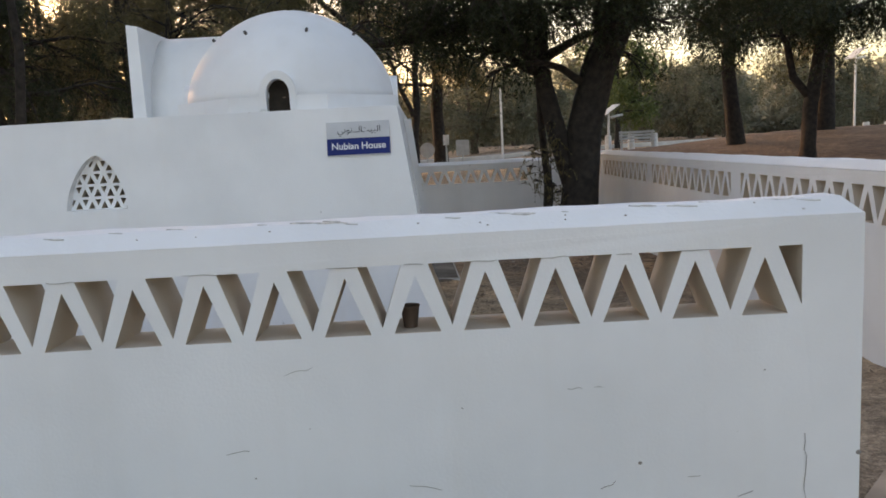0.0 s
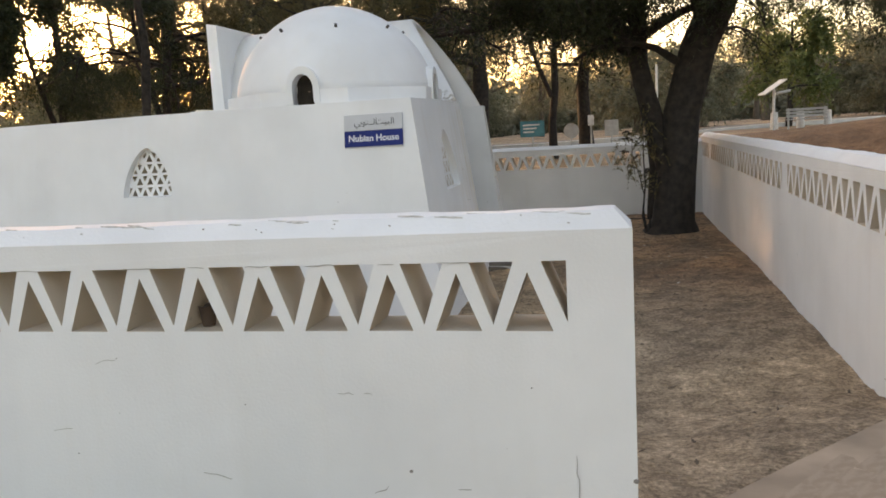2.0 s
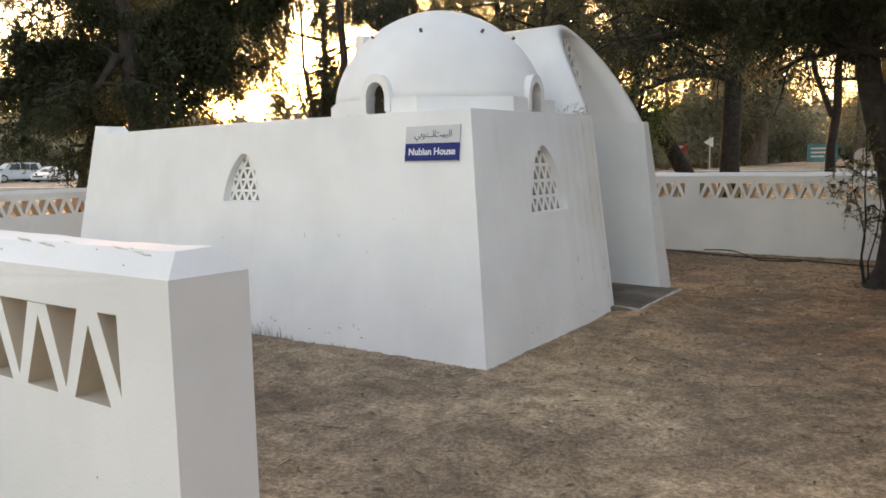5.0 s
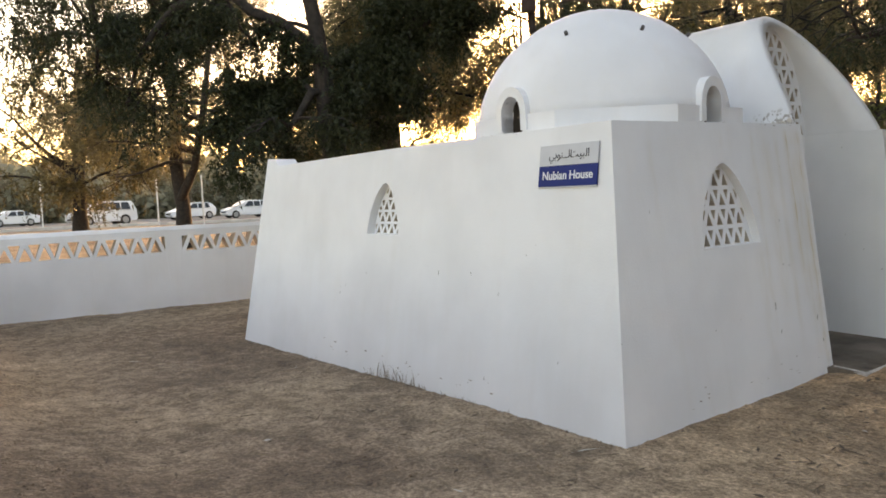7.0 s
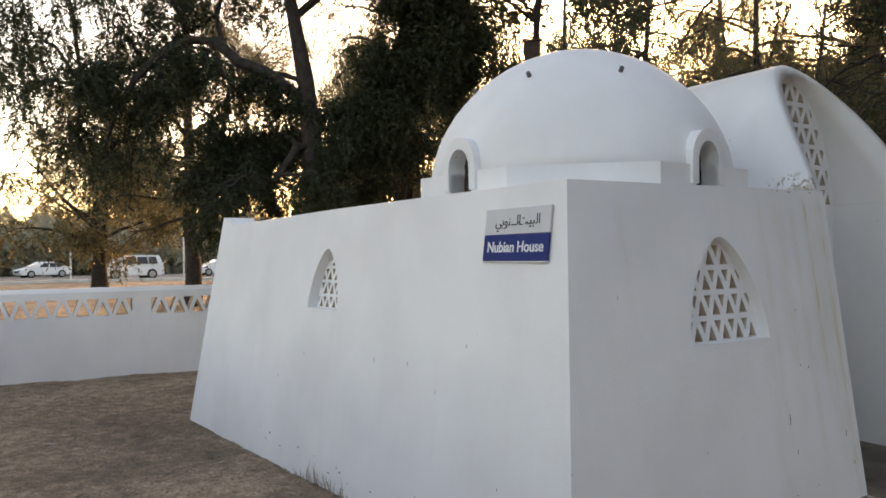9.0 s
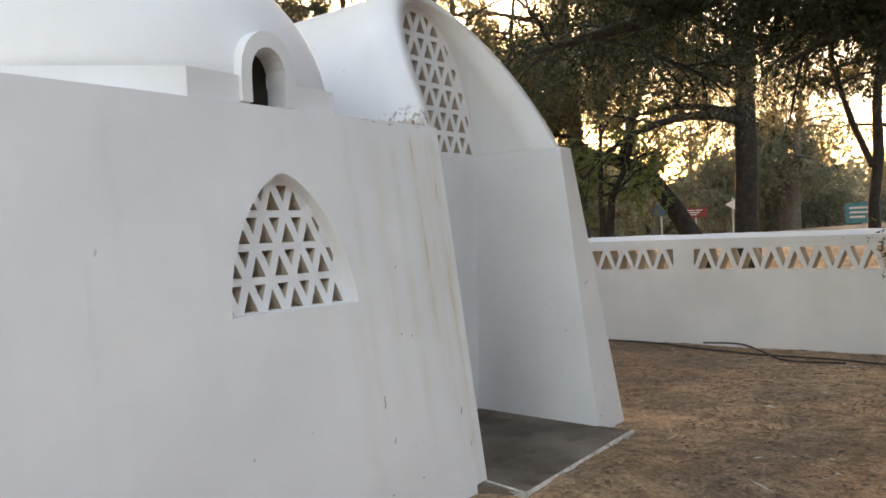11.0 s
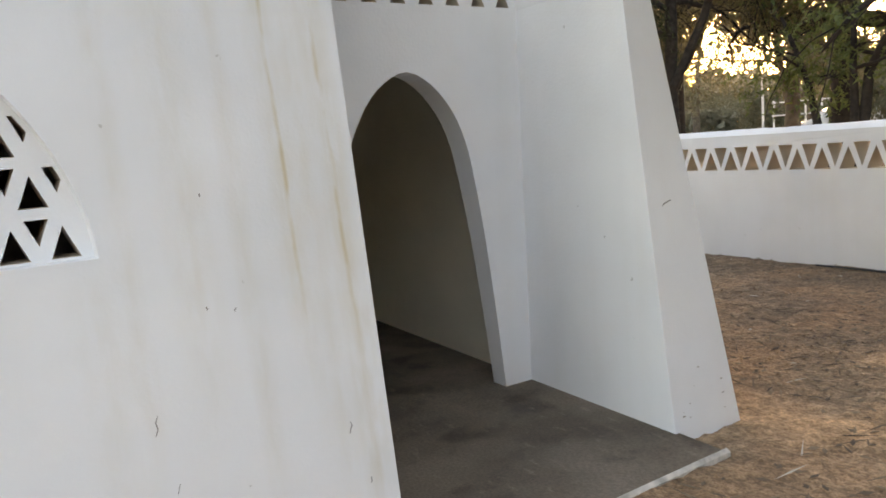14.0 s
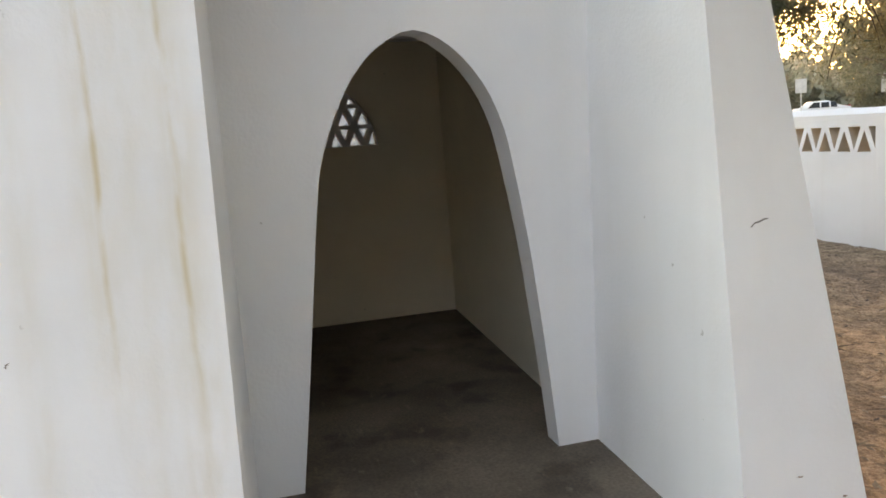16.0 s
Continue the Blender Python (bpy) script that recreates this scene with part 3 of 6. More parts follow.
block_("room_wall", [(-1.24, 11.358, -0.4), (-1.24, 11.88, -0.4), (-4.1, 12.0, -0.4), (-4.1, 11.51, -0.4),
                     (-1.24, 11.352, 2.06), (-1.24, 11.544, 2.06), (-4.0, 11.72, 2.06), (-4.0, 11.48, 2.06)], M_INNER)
block_("jamb_wall", [(-0.40, 9.6, -0.4), (-0.044, 9.85, -0.4), (-1.22, 9.896, -0.4), (-1.22, 9.6, -0.4),
                     (-0.62, 9.6, 2.05), (-0.382, 9.876, 2.05), (-1.22, 9.906, 2.05), (-1.22, 9.6, 2.05)])
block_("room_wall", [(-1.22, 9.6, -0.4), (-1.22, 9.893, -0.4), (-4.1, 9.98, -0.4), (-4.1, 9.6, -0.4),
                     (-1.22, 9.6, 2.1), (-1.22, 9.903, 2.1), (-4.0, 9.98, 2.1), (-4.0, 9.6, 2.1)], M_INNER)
block_("gable_wall", [(-3.66, 9.66, 2.0), (-3.5, 9.68, 2.0), (-3.5, 11.75, 2.0), (-3.66, 11.75, 2.0),
                      (-3.65, 9.68, 3.29), (-3.52, 9.69, 3.27), (-3.52, 11.65, 3.27), (-3.65, 11.65, 3.29)])
# end wall of the vaulted room with its window
BW = pointed_arch(10.2, 11.0, 1.295, 1.78)
outer = [(9.7, -0.4), (11.9, -0.4), (11.75, 2.2), (9.7, 2.2)]
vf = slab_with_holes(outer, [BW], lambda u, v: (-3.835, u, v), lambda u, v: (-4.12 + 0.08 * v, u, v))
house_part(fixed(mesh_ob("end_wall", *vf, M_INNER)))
block_("room_roof", [(-4.0, 9.65, 2.02), (-3.4, 9.65, 2.02), (-3.4, 11.75, 2.02), (-4.0, 11.75, 2.02), (-4.0, 9.65, 2.18), (-3.4, 9.65, 2.18), (-3.4, 11.75, 2.18), (-4.0, 11.75, 2.18)])
grille("window_grille", grow(BW, 0.02), lambda y, z: -3.89, 0.138, 0.15, 1.285, 0.07, "x")


def softened(pts, n=3):
    """The same line with a smooth curve through its points."""
    out = []
    for i in range(len(pts) - 1):
        p = [Vector(pts[max(0, min(len(pts) - 1, k))]) for k in (i - 1, i, i + 1, i + 2)]
        for j in range(n):
            t = j / n
            q = 0.5 * (2 * p[1] + (p[2] - p[0]) * t + (2 * p[0] - 5 * p[1] + 4 * p[2] - p[3]) * t * t + (3 * p[1] - p[0] - 3 * p[2] + p[3]) * t ** 3)
            out.append((q.x, q.y))
    return out + [pts[-1]]


# porch front: arched doorway and lattice above it
door_arch = softened([(11.167, -0.02), (11.132, 0.34), (11.083, 0.76), (11.055, 0.96), (11.016, 1.19), (10.975, 1.374), (10.9, 1.54), (10.777, 1.68), (10.635, 1.745),
                      (10.5, 1.69), (10.392, 1.581), (10.303, 1.418), (10.245, 1.253), (10.21, 1.041), (10.183, 0.824), (10.125, 0.379), (10.071, -0.02)])
outer = [(9.8, -0.4), (10.071, -0.4)] + door_arch[::-1] + [(11.167, -0.4), (11.42, -0.4), (11.42, 2.045), (9.8, 2.045)]
vf = slab_with_holes(outer, [], lambda u, v: (-1.182 + 0.03 * v, u, v), lambda u, v: (-1.3, u, v))
house_part(fixed(mesh_ob("door_wall", *vf, M_WHITE)))
arch = [(9.86, 2.045), (11.36, 2.045)] + [(VY + 0.008 + (VA + 0.04) * math.cos(math.pi * i / 20), VZ - 0.06 + (VB + 0.075) * math.sin(math.pi * i / 20) ** 1.12) for i in range(2, 19)]
grille("porch_grille", arch, lambda y, z: -1.12, 0.162, 0.178, 2.045, 0.1, "x", rim=0.045)
# slab floor of porch and room
house_part(block([(0.24, 9.74, -0.5), (0.19, 11.32, -0.5), (-3.95, 11.6, -0.5), (-3.95, 9.7, -0.5),
                  (0.23, 9.75, -0.03), (0.18, 11.31, -0.035), (-3.95, 11.6, -0.0), (-3.95, 9.7, 0.0)], M_CONCRETE, "floor_slab", bevel=0.008))
M_LIME = simple("flaking_limewash", (0.55, 0.50, 0.44), 0.85, vary=0.4, scale=14, bumpy=0.4)
house_part(block([(0.245, 9.735, -0.4), (0.196, 11.325, -0.4), (0.165, 11.32, -0.4), (0.21, 9.76, -0.4),
                  (0.245, 9.735, -0.036), (0.196, 11.325, -0.042), (0.179, 11.32, -0.027), (0.226, 9.76, -0.024)], M_LIME, "slab_edge"))
house_part(block([(-0.08, 9.80, -0.4), (-0.08, 9.845, -0.4), (0.24, 9.775, -0.4), (0.24, 9.735, -0.4),
                  (-0.08, 9.80, -0.036), (-0.08, 9.835, -0.022), (0.24, 9.77, -0.024), (0.24, 9.732, -0.034)], M_LIME, "slab_edge"))
# unseen walls that close the front room and yard
block_("partition_wall", [(-4.3, 7.4, -0.4), (-4.1, 7.4, -0.4), (-4.1, 9.8, -0.4), (-4.3, 9.8, -0.4), (-4.3, 7.4, 2.0), (-4.1, 7.4, 2.0), (-4.1, 9.8, 2.0), (-4.3, 9.8, 2.0)])
block_("left_wall", [(-6.36, 7.1, -0.4), (-6.0, 7.1, -0.4), (-6.0, 12.0, -0.4), (-6.36, 12.0, -0.4), (-5.97, 7.45, 2.03), (-5.7, 7.45, 2.03), (-5.7, 11.8, 2.03), (-5.97, 11.8, 2.03)])
block_("yard_wall", [(-6.0, 11.7, -0.4), (-4.0, 11.7, -0.4), (-4.0, 12.0, -0.4), (-6.0, 12.0, -0.4), (-5.7, 11.65, 2.0), (-4.0, 11.65, 2.0), (-4.0, 11.85, 2.0), (-5.7, 11.85, 2.0)])
block_("room_floor", [(-6.0, 7.3, -0.5), (-0.4, 7.3, -0.5), (-0.4, 9.65, -0.5), (-6.0, 9.65, -0.5), (-6.0, 7.3, -0.0), (-0.4, 7.3, 0.0), (-0.4, 9.65, 0.0), (-6.0, 9.65, 0.0)], M_CONCRETE)

# ---- pavement outside the gate ----
pave = [(-12, -9), (14, -9), (14, 3.6), (3.6, 4.2), (3.32, 4.47), (3.04, 4.47), (2.3, 3.72), (1.56, 2.92), (-12, 2.92)]


def pavement():
    z = 0.148
    verts = [(x, y, z) for x, y in pave] + [(x, y, z - 0.2) for x, y in pave]
    n = len(pave)
    faces = [tuple(range(n)), tuple(reversed(range(n, 2 * n)))] + [(i, n + i, n + (i + 1) % n, (i + 1) % n) for i in range(n)]
    return tagged(fixed(mesh_ob("pavement", verts, faces, M_PATH)), "sand-dusted concrete path outside the gate", "path", kind="structure")


pavement()


# ---- sign on the front wall ----
M_SIGN_GREY = simple("sign_grey", (0.55, 0.56, 0.58), 0.45, vary=0.05)
M_SIGN_BLUE = simple("sign_blue", (0.006, 0.021, 0.155), 0.75, vary=0.1)
M_INK = simple("sign_ink", (0.03, 0.03, 0.035), 0.5, bumpy=0)
M_LETTER = simple("sign_letter", (0.75, 0.76, 0.8), 0.5, bumpy=0)


def lettering(text, size, mat, place, parent, name="lettering", bold=0.0):
    cu = bpy.data.curves.new(name, "FONT")
    cu.body, cu.size, cu.align_x, cu.align_y, cu.extrude, cu.offset = text, size, "CENTER", "CENTER", 0.0012, bold
    tmp = bpy.data.objects.new(name, cu)
    me = bpy.data.meshes.new_from_object(tmp)
    bpy.data.objects.remove(tmp)
    me.materials.clear()
    me.materials.append(mat)
    ob = new(name, me)
    ob.parent = parent
    ob.matrix_local = place
    return ob


def house_sign():
    lean = math.degrees(math.atan(0.132))
    root = empty("house_sign")
    root.matrix_world = pose(-0.716, front_y(1.775) - 0.004, 1.775, 90 - lean + 0.0, 0, -0.8)
    w, h = 0.585, 0.305
    def plate(name, y0, y1, mat, d=0.012):
        bm = bmesh.new()
        bmesh.ops.create_cube(bm, size=1.0)
        for v in bm.verts:
            v.co = Vector((v.co.x * w, (y0 + y1) / 2 + v.co.y * (y1 - y0), d * (v.co.z + 0.5)))
        bmesh.ops.bevel(bm, geom=list(bm.edges), offset=0.002, segments=1, affect="EDGES")
        return part(name, bm, mat, root)
    plate("upper_plate", 0.0, h / 2, M_SIGN_GREY)
    plate("lower_plate", -h / 2, -0.001, M_SIGN_BLUE)
    plate("lower_edge", -h / 2 - 0.012, -h / 2 - 0.001, M_SIGN_GREY, 0.008)
    lettering("Nubian", 0.087, M_LETTER, pose(-0.125, -h / 4, 0.0135), root, "lettering", 0.0016)
    lettering("House", 0.087, M_LETTER, pose(0.14, -h / 4, 0.0135), root, "lettering", 0.0016)
    lettering("\uFEF2\uFE91\uFEEE\uFEE8\u0640\u0640\uFEDF\uFE8D", 0.082, M_INK, pose(-0.075, h / 4, 0.0135), root, "lettering")
    lettering("\uFE96\uFEF4\uFE92\uFEDF\uFE8D", 0.082, M_INK, pose(0.118, h / 4, 0.0135), root, "lettering")
    return tagged(root, "grey and blue bilingual name board on the front wall", "sign")


house_sign()


# ---- trees ----
def tube(points, radii, sides, verts, faces):
    """A tapered limb along points, appended to verts and faces."""
    at = len(verts)
    pts = [Vector(p) for p in points]
    for i, p in enumerate(pts):
        d = (pts[min(i + 1, len(pts) - 1)] - pts[max(i - 1, 0)]).normalized()
        a = d.cross(Vector((0.3, 0.95, 0.1))).normalized()
        b = d.cross(a)
        for q in range(sides):
            k = math.tau * q / sides
            r = radii[i] * (1 + 0.16 * noise.noise((q * 1.7 + p.x, p.z * 0.9, p.y)))
            verts.append(p + (a * math.cos(k) + b * math.sin(k)) * r)
    for i in range(len(pts) - 1):
        for q in range(sides):
            w = (q + 1) % sides
            faces.append((at + i * sides + q, at + i * sides + w, at + (i + 1) * sides + w, at + (i + 1) * sides + q))
    faces.append(tuple(at + (len(pts) - 1) * sides + q for q in range(sides)))


def bent(rng, start, way, length, droop, n=6, wander=0.22):
    pts, p, d = [Vector(start)], Vector(start), Vector(way).normalized()
    for i in range(n):
        d = (d + Vector((rng.uniform(-wander, wander), rng.uniform(-wander, wander), rng.uniform(-wander, wander) - droop * i / n))).normalized()
        p = p + d * (length / n)
        pts.append(p)
    return pts


SUN_GAPS = [((3.1, 9.3, 0.55), 0.45), ((-2.45, 8.2, 2.6), 0.8)]


def make_tree(base, stems, seed, leaf_mat, label, limbs=9, limb_len=2.6, leaves=9000, leaf=(0.13, 0.045), droop=0.12, from_k=0.35, spread=0.75,
              twigs=5, name="tree", clump=0.34, hang=0.5, category="tree", fall=0.7, low=-9.0, thick=1.7, clumps=(), share=0.7, bark=None):
    """stems: lists of (x, y, z, radius) from the tree's foot. Limbs spring from their upper parts, twigs from limbs, leaves round twigs."""
    rng = random.Random(seed)
    root = tagged(empty(name, base), label, category)
    verts, faces, ends = [], [], []
    for stem in stems:
        pts = [Vector(q[:3]) for q in stem]
        tube(pts, [q[3] for q in stem], 12, verts, faces)
        total = len(pts) - 1
        for i in range(limbs):
            k = from_k + (1 - from_k) * (i + rng.random()) / limbs
            f = k * total
            j = min(int(f), total - 1)
            at = pts[j].lerp(pts[j + 1], f - j)
            r = (stem[j][3] * (1 - (f - j)) + stem[j + 1][3] * (f - j))
            a = rng.uniform(0, math.tau)
            way = Vector((math.cos(a), math.sin(a), rng.uniform(0.0, spread)))
            length = limb_len * rng.uniform(0.6, 1.25) * (1.15 - 0.45 * k)
            limb = bent(rng, at, way, length, droop)
            r0 = min(r * 0.6, 0.03 + 0.022 * length)
            tube(limb, [r0 * (1 - 0.75 * q / 6) for q in range(7)], 6, verts, faces)
            for q in range(twigs):
                f2 = 0.3 + 0.7 * (q + rng.random()) / twigs
                j2 = min(int(f2 * 6), 5)
                at2 = limb[j2].lerp(limb[j2 + 1], f2 * 6 - j2)
                way2 = (limb[j2 + 1] - limb[j2]).normalized() + Vector((rng.uniform(-0.9, 0.9), rng.uniform(-0.9, 0.9), rng.uniform(-0.5, 0.6)))
                tw = bent(rng, at2, way2, length * rng.uniform(0.3, 0.55), droop * 2.5, 4, 0.3)
                tube(tw, [0.018, 0.014, 0.011, 0.008, 0.004], 4, verts, faces)
                ends += [tw[1], tw[2], tw[3], tw[4], tw[4]]
    heaps, weights = [], []
    spine = [Vector(q[:3]) for stem in stems for q in stem]
    for x, y, z, r, dense in clumps:          # boughs that carry the denser heaps of foliage
        mid = Vector((x, y, z))
        at = min(spine, key=lambda q: (q - mid).length + 0.6 * max(0.0, q.z - mid.z))
        bow = at.lerp(mid, 0.5) + Vector((0, 0, 0.18 * (mid - at).length))
        tube([at, bow, mid], [0.045, 0.032, 0.02], 6, verts, faces)
        for q in range(9):
            way = Vector((rng.gauss(0, 1), rng.gauss(0, 1), rng.gauss(0.1, 0.7)))
            tw = bent(rng, bow.lerp(mid, rng.uniform(0.3, 1)), way, r * rng.uniform(0.7, 1.25), 0.3, 4, 0.3)
            tube(tw, [0.014, 0.011, 0.009, 0.006, 0.003], 4, verts, faces)
            for p in tw[1:]:
                heaps += [p, p + Vector((rng.gauss(0, 1), rng.gauss(0, 1), rng.gauss(0, 0.7))) * r * 0.3]
                weights += [dense * r * r * rng.uniform(0.4, 1.6)] * 2
    mesh_ob("trunk", verts, faces, bark or M_BARK, root, smooth=True)
    if leaves:
        leaf = (leaf[0] * 0.85, leaf[1] * (0.6 if leaf_mat is M_LEAF_GREY else 0.85))
        nr = np.random.RandomState(seed)
        e = np.array([tuple(p) for p in ends])
        per = nr.uniform(0.05, 1.0, len(e)) ** 2
        if heaps:
            hw = np.array(weights)
            per = np.concatenate([per / per.sum() * (1 - share), hw / hw.sum() * share])
            e = np.concatenate([e, np.array([tuple(p) for p in heaps])])
        per_sprig = 11
        sprigs = int(leaves * thick) // per_sprig
        idx = nr.choice(len(e), sprigs, p=per / per.sum())
        start = e[idx] + nr.normal(0, clump * 0.75, (sprigs, 3)) * nr.uniform(0.3, 1.0, (sprigs, 1))
        start[:, 2] -= np.abs(nr.normal(0, clump * hang, sprigs))
        run = nr.normal(0, 0.75, (sprigs, 3))
        run[:, 2] -= fall * 0.9
        run /= np.linalg.norm(run, axis=1, keepdims=True)
        side = np.cross(run, nr.normal(0, 1, (sprigs, 3)))
        side /= np.linalg.norm(side, axis=1, keepdims=True)
        reach = leaf[0] * nr.uniform(2.2, 6.0, (sprigs, 1))
        c, d = [], []
        for q in range(per_sprig):
            k = (q + 0.5) / per_sprig
            at = start + run * reach * k + side * reach * 0.12 * math.sin(3 * k)
            at[:, 2] -= reach[:, 0] * 0.25 * k * k
            turn = side * (0.9 if q % 2 else -0.9) + run * 0.8 + nr.normal(0, 0.35, (sprigs, 3))
            turn /= np.linalg.norm(turn, axis=1, keepdims=True)
            c.append(at + turn * leaf[0] * 0.4)
            d.append(turn)
        c, d = np.concatenate(c), np.concatenate(d)
        wx, wy, wz = (c + np.array(base)).T
        keep = ~((wx > -6.6) & (wx < 0.6) & (wy > 6.7) & (wy < 12.4) & (wz < 3.7)) & (c[:, 2] > low + nr.normal(0, 0.4, len(c)))
        for spot, wide in SUN_GAPS:          # chinks through which the low sun comes
            rel = c + np.array(base) - np.array(spot)
            keep &= np.linalg.norm(np.cross(rel, np.array(sun_way)), axis=1) > wide
        c, d = c[keep], d[keep]
        leaves = len(c)
        s = np.cross(d, nr.normal(0, 1, (leaves, 3)))
        s /= np.linalg.norm(s, axis=1, keepdims=True)
        size = nr.uniform(0.6, 1.4, (leaves, 1))
        L, W = d * leaf[0] * size, s * leaf[1] * size
        v = np.stack([c - L * 0.5 + W * 0.6, c + L * 0.5, c - L * 0.5 - W * 0.6], 1).reshape(-1, 3)
        me = bpy.data.meshes.new("crown")
        me.from_pydata(v.tolist(), [], np.arange(leaves * 3).reshape(-1, 3).tolist())
        me.materials.append(leaf_mat)
        crown = new("crown", me)
        crown.parent = root
    return root


def up(x, y, h, r, lean=(0, 0), n=6, seed=0):
    """A single stem that rises to h and leans."""
    rng = random.Random(seed)
    out = []
    for i in range(n + 1):
        k = i / n
        out.append((x + lean[0] * k ** 1.3 + rng.uniform(-0.07, 0.07) * (i > 0), y + lean[1] * k ** 1.3 + rng.uniform(-0.07, 0.07) * (i > 0), h * k, r * (1 - 0.7 * k) + (0.18 * r if i == 0 else 0)))
    return out


gz = lambda x, y: terrain(x, y) - 0.06
# the old tree in the corner of the yard
make_tree((2.42, 13.4, gz(2.4, 13.4)), [
    [(0.0, 0, 0, 0.50), (0.03, 0, 0.25, 0.36), (0.08, 0, 1.0, 0.31), (0.18, 0, 2.0, 0.29), (0.44, 0, 3.0, 0.28), (0.98, 0, 4.2, 0.27), (1.65, -0.1, 5.6, 0.2), (2.1, -0.2, 7.4, 0.1)],
    [(-0.02, 0.0, 0.9, 0.17), (-0.18, 0.05, 1.6, 0.17), (-0.36, 0.1, 2.3, 0.16), (-0.5, 0.1, 2.9, 0.15), (-0.52, 0.1, 3.6, 0.13), (-0.62, 0, 4.5, 0.11), (-0.75, 0, 6.2, 0.06)],
    [(-0.5, 0.1, 3.1, 0.13), (-0.9, 0.1, 3.55, 0.12), (-1.35, 0.1, 3.8, 0.11), (-2.0, 0, 3.75, 0.09), (-2.9, -0.1, 3.6, 0.07), (-4.0, -0.2, 3.5, 0.03)],
    [(-0.9, 0.1, 3.55, 0.1), (-1.4, -0.5, 4.2, 0.09), (-2.3, -1.2, 4.5, 0.07), (-3.2, -1.7, 4.2, 0.04)],
    [(0.5, 0, 3.4, 0.12), (0.3, -0.8, 4.0, 0.1), (0.1, -1.8, 4.4, 0.07), (0.0, -2.8, 4.2, 0.03)],
    # limb above the view, added to keep light off the dome and vault
    [(-0.62, 0, 4.5, 0.1), (-1.6, -1.0, 5.4, 0.09), (-2.8, -2.0, 6.0, 0.07), (-4.2, -3.0, 6.2, 0.05), (-5.6, -3.8, 6.1, 0.03)],
    [(1.1, 0, 4.4, 0.13), (1.8, 0.2, 4.9, 0.11), (2.8, 0.3, 5.1, 0.08), (3.8, 0.3, 4.7, 0.04)]],
    11, M_LEAF_DARK, "large old tree with furrowed dark forked trunk in the yard", limbs=9, limb_len=2.5, leaves=150000, from_k=0.5, droop=0.2, leaf=(0.07, 0.02), twigs=7, clump=0.24, fall=1.0, low=2.9, share=0.55,
    clumps=[(-2.6, -0.4, 3.9, 0.8, 1.0), (-1.4, -0.6, 4.4, 0.8, 1.0), (-0.5, -1.2, 4.3, 0.7, 1.0), (0.3, -2.4, 4.3, 0.8, 1.0), (1.5, -0.9, 4.4, 0.8, 1.0), (2.4, 0.2, 4.4, 0.8, 1.0), (3.4, 0.3, 4.2, 0.8, 1.0), (0.8, -1.6, 4.9, 0.9, 1.0), (-3.4, -1.4, 4.0, 0.7, 0.9), (-1.2, 0.9, 3.6, 0.6, 1.2), (-0.7, 0.7, 3.95, 0.6, 1.2), (-1.9, 1.0, 4.0, 0.7, 1.0),
            # unseen foliage on that added limb, a canopy that shades the roof
            (-2.2, -1.6, 5.9, 1.1, 0.8), (-3.4, -2.4, 6.3, 1.2, 0.9), (-4.6, -3.2, 6.4, 1.2, 0.9), (-5.6, -3.9, 6.3, 1.1, 0.9), (-3.6, -3.8, 6.4, 1.1, 0.9), (-4.8, -1.8, 6.5, 1.1, 0.9), (-5.0, -4.8, 6.5, 1.1, 0.9)])
# the dense dark tree behind the house
def across(s_, z, r, deep=0.0):
    """A place on the dark tree: s_ metres along the line that faces the yard, deep metres behind it."""
    return (0.616 * s_ - 0.788 * deep, 0.788 * s_ + 0.616 * deep, z + 0.1, r)


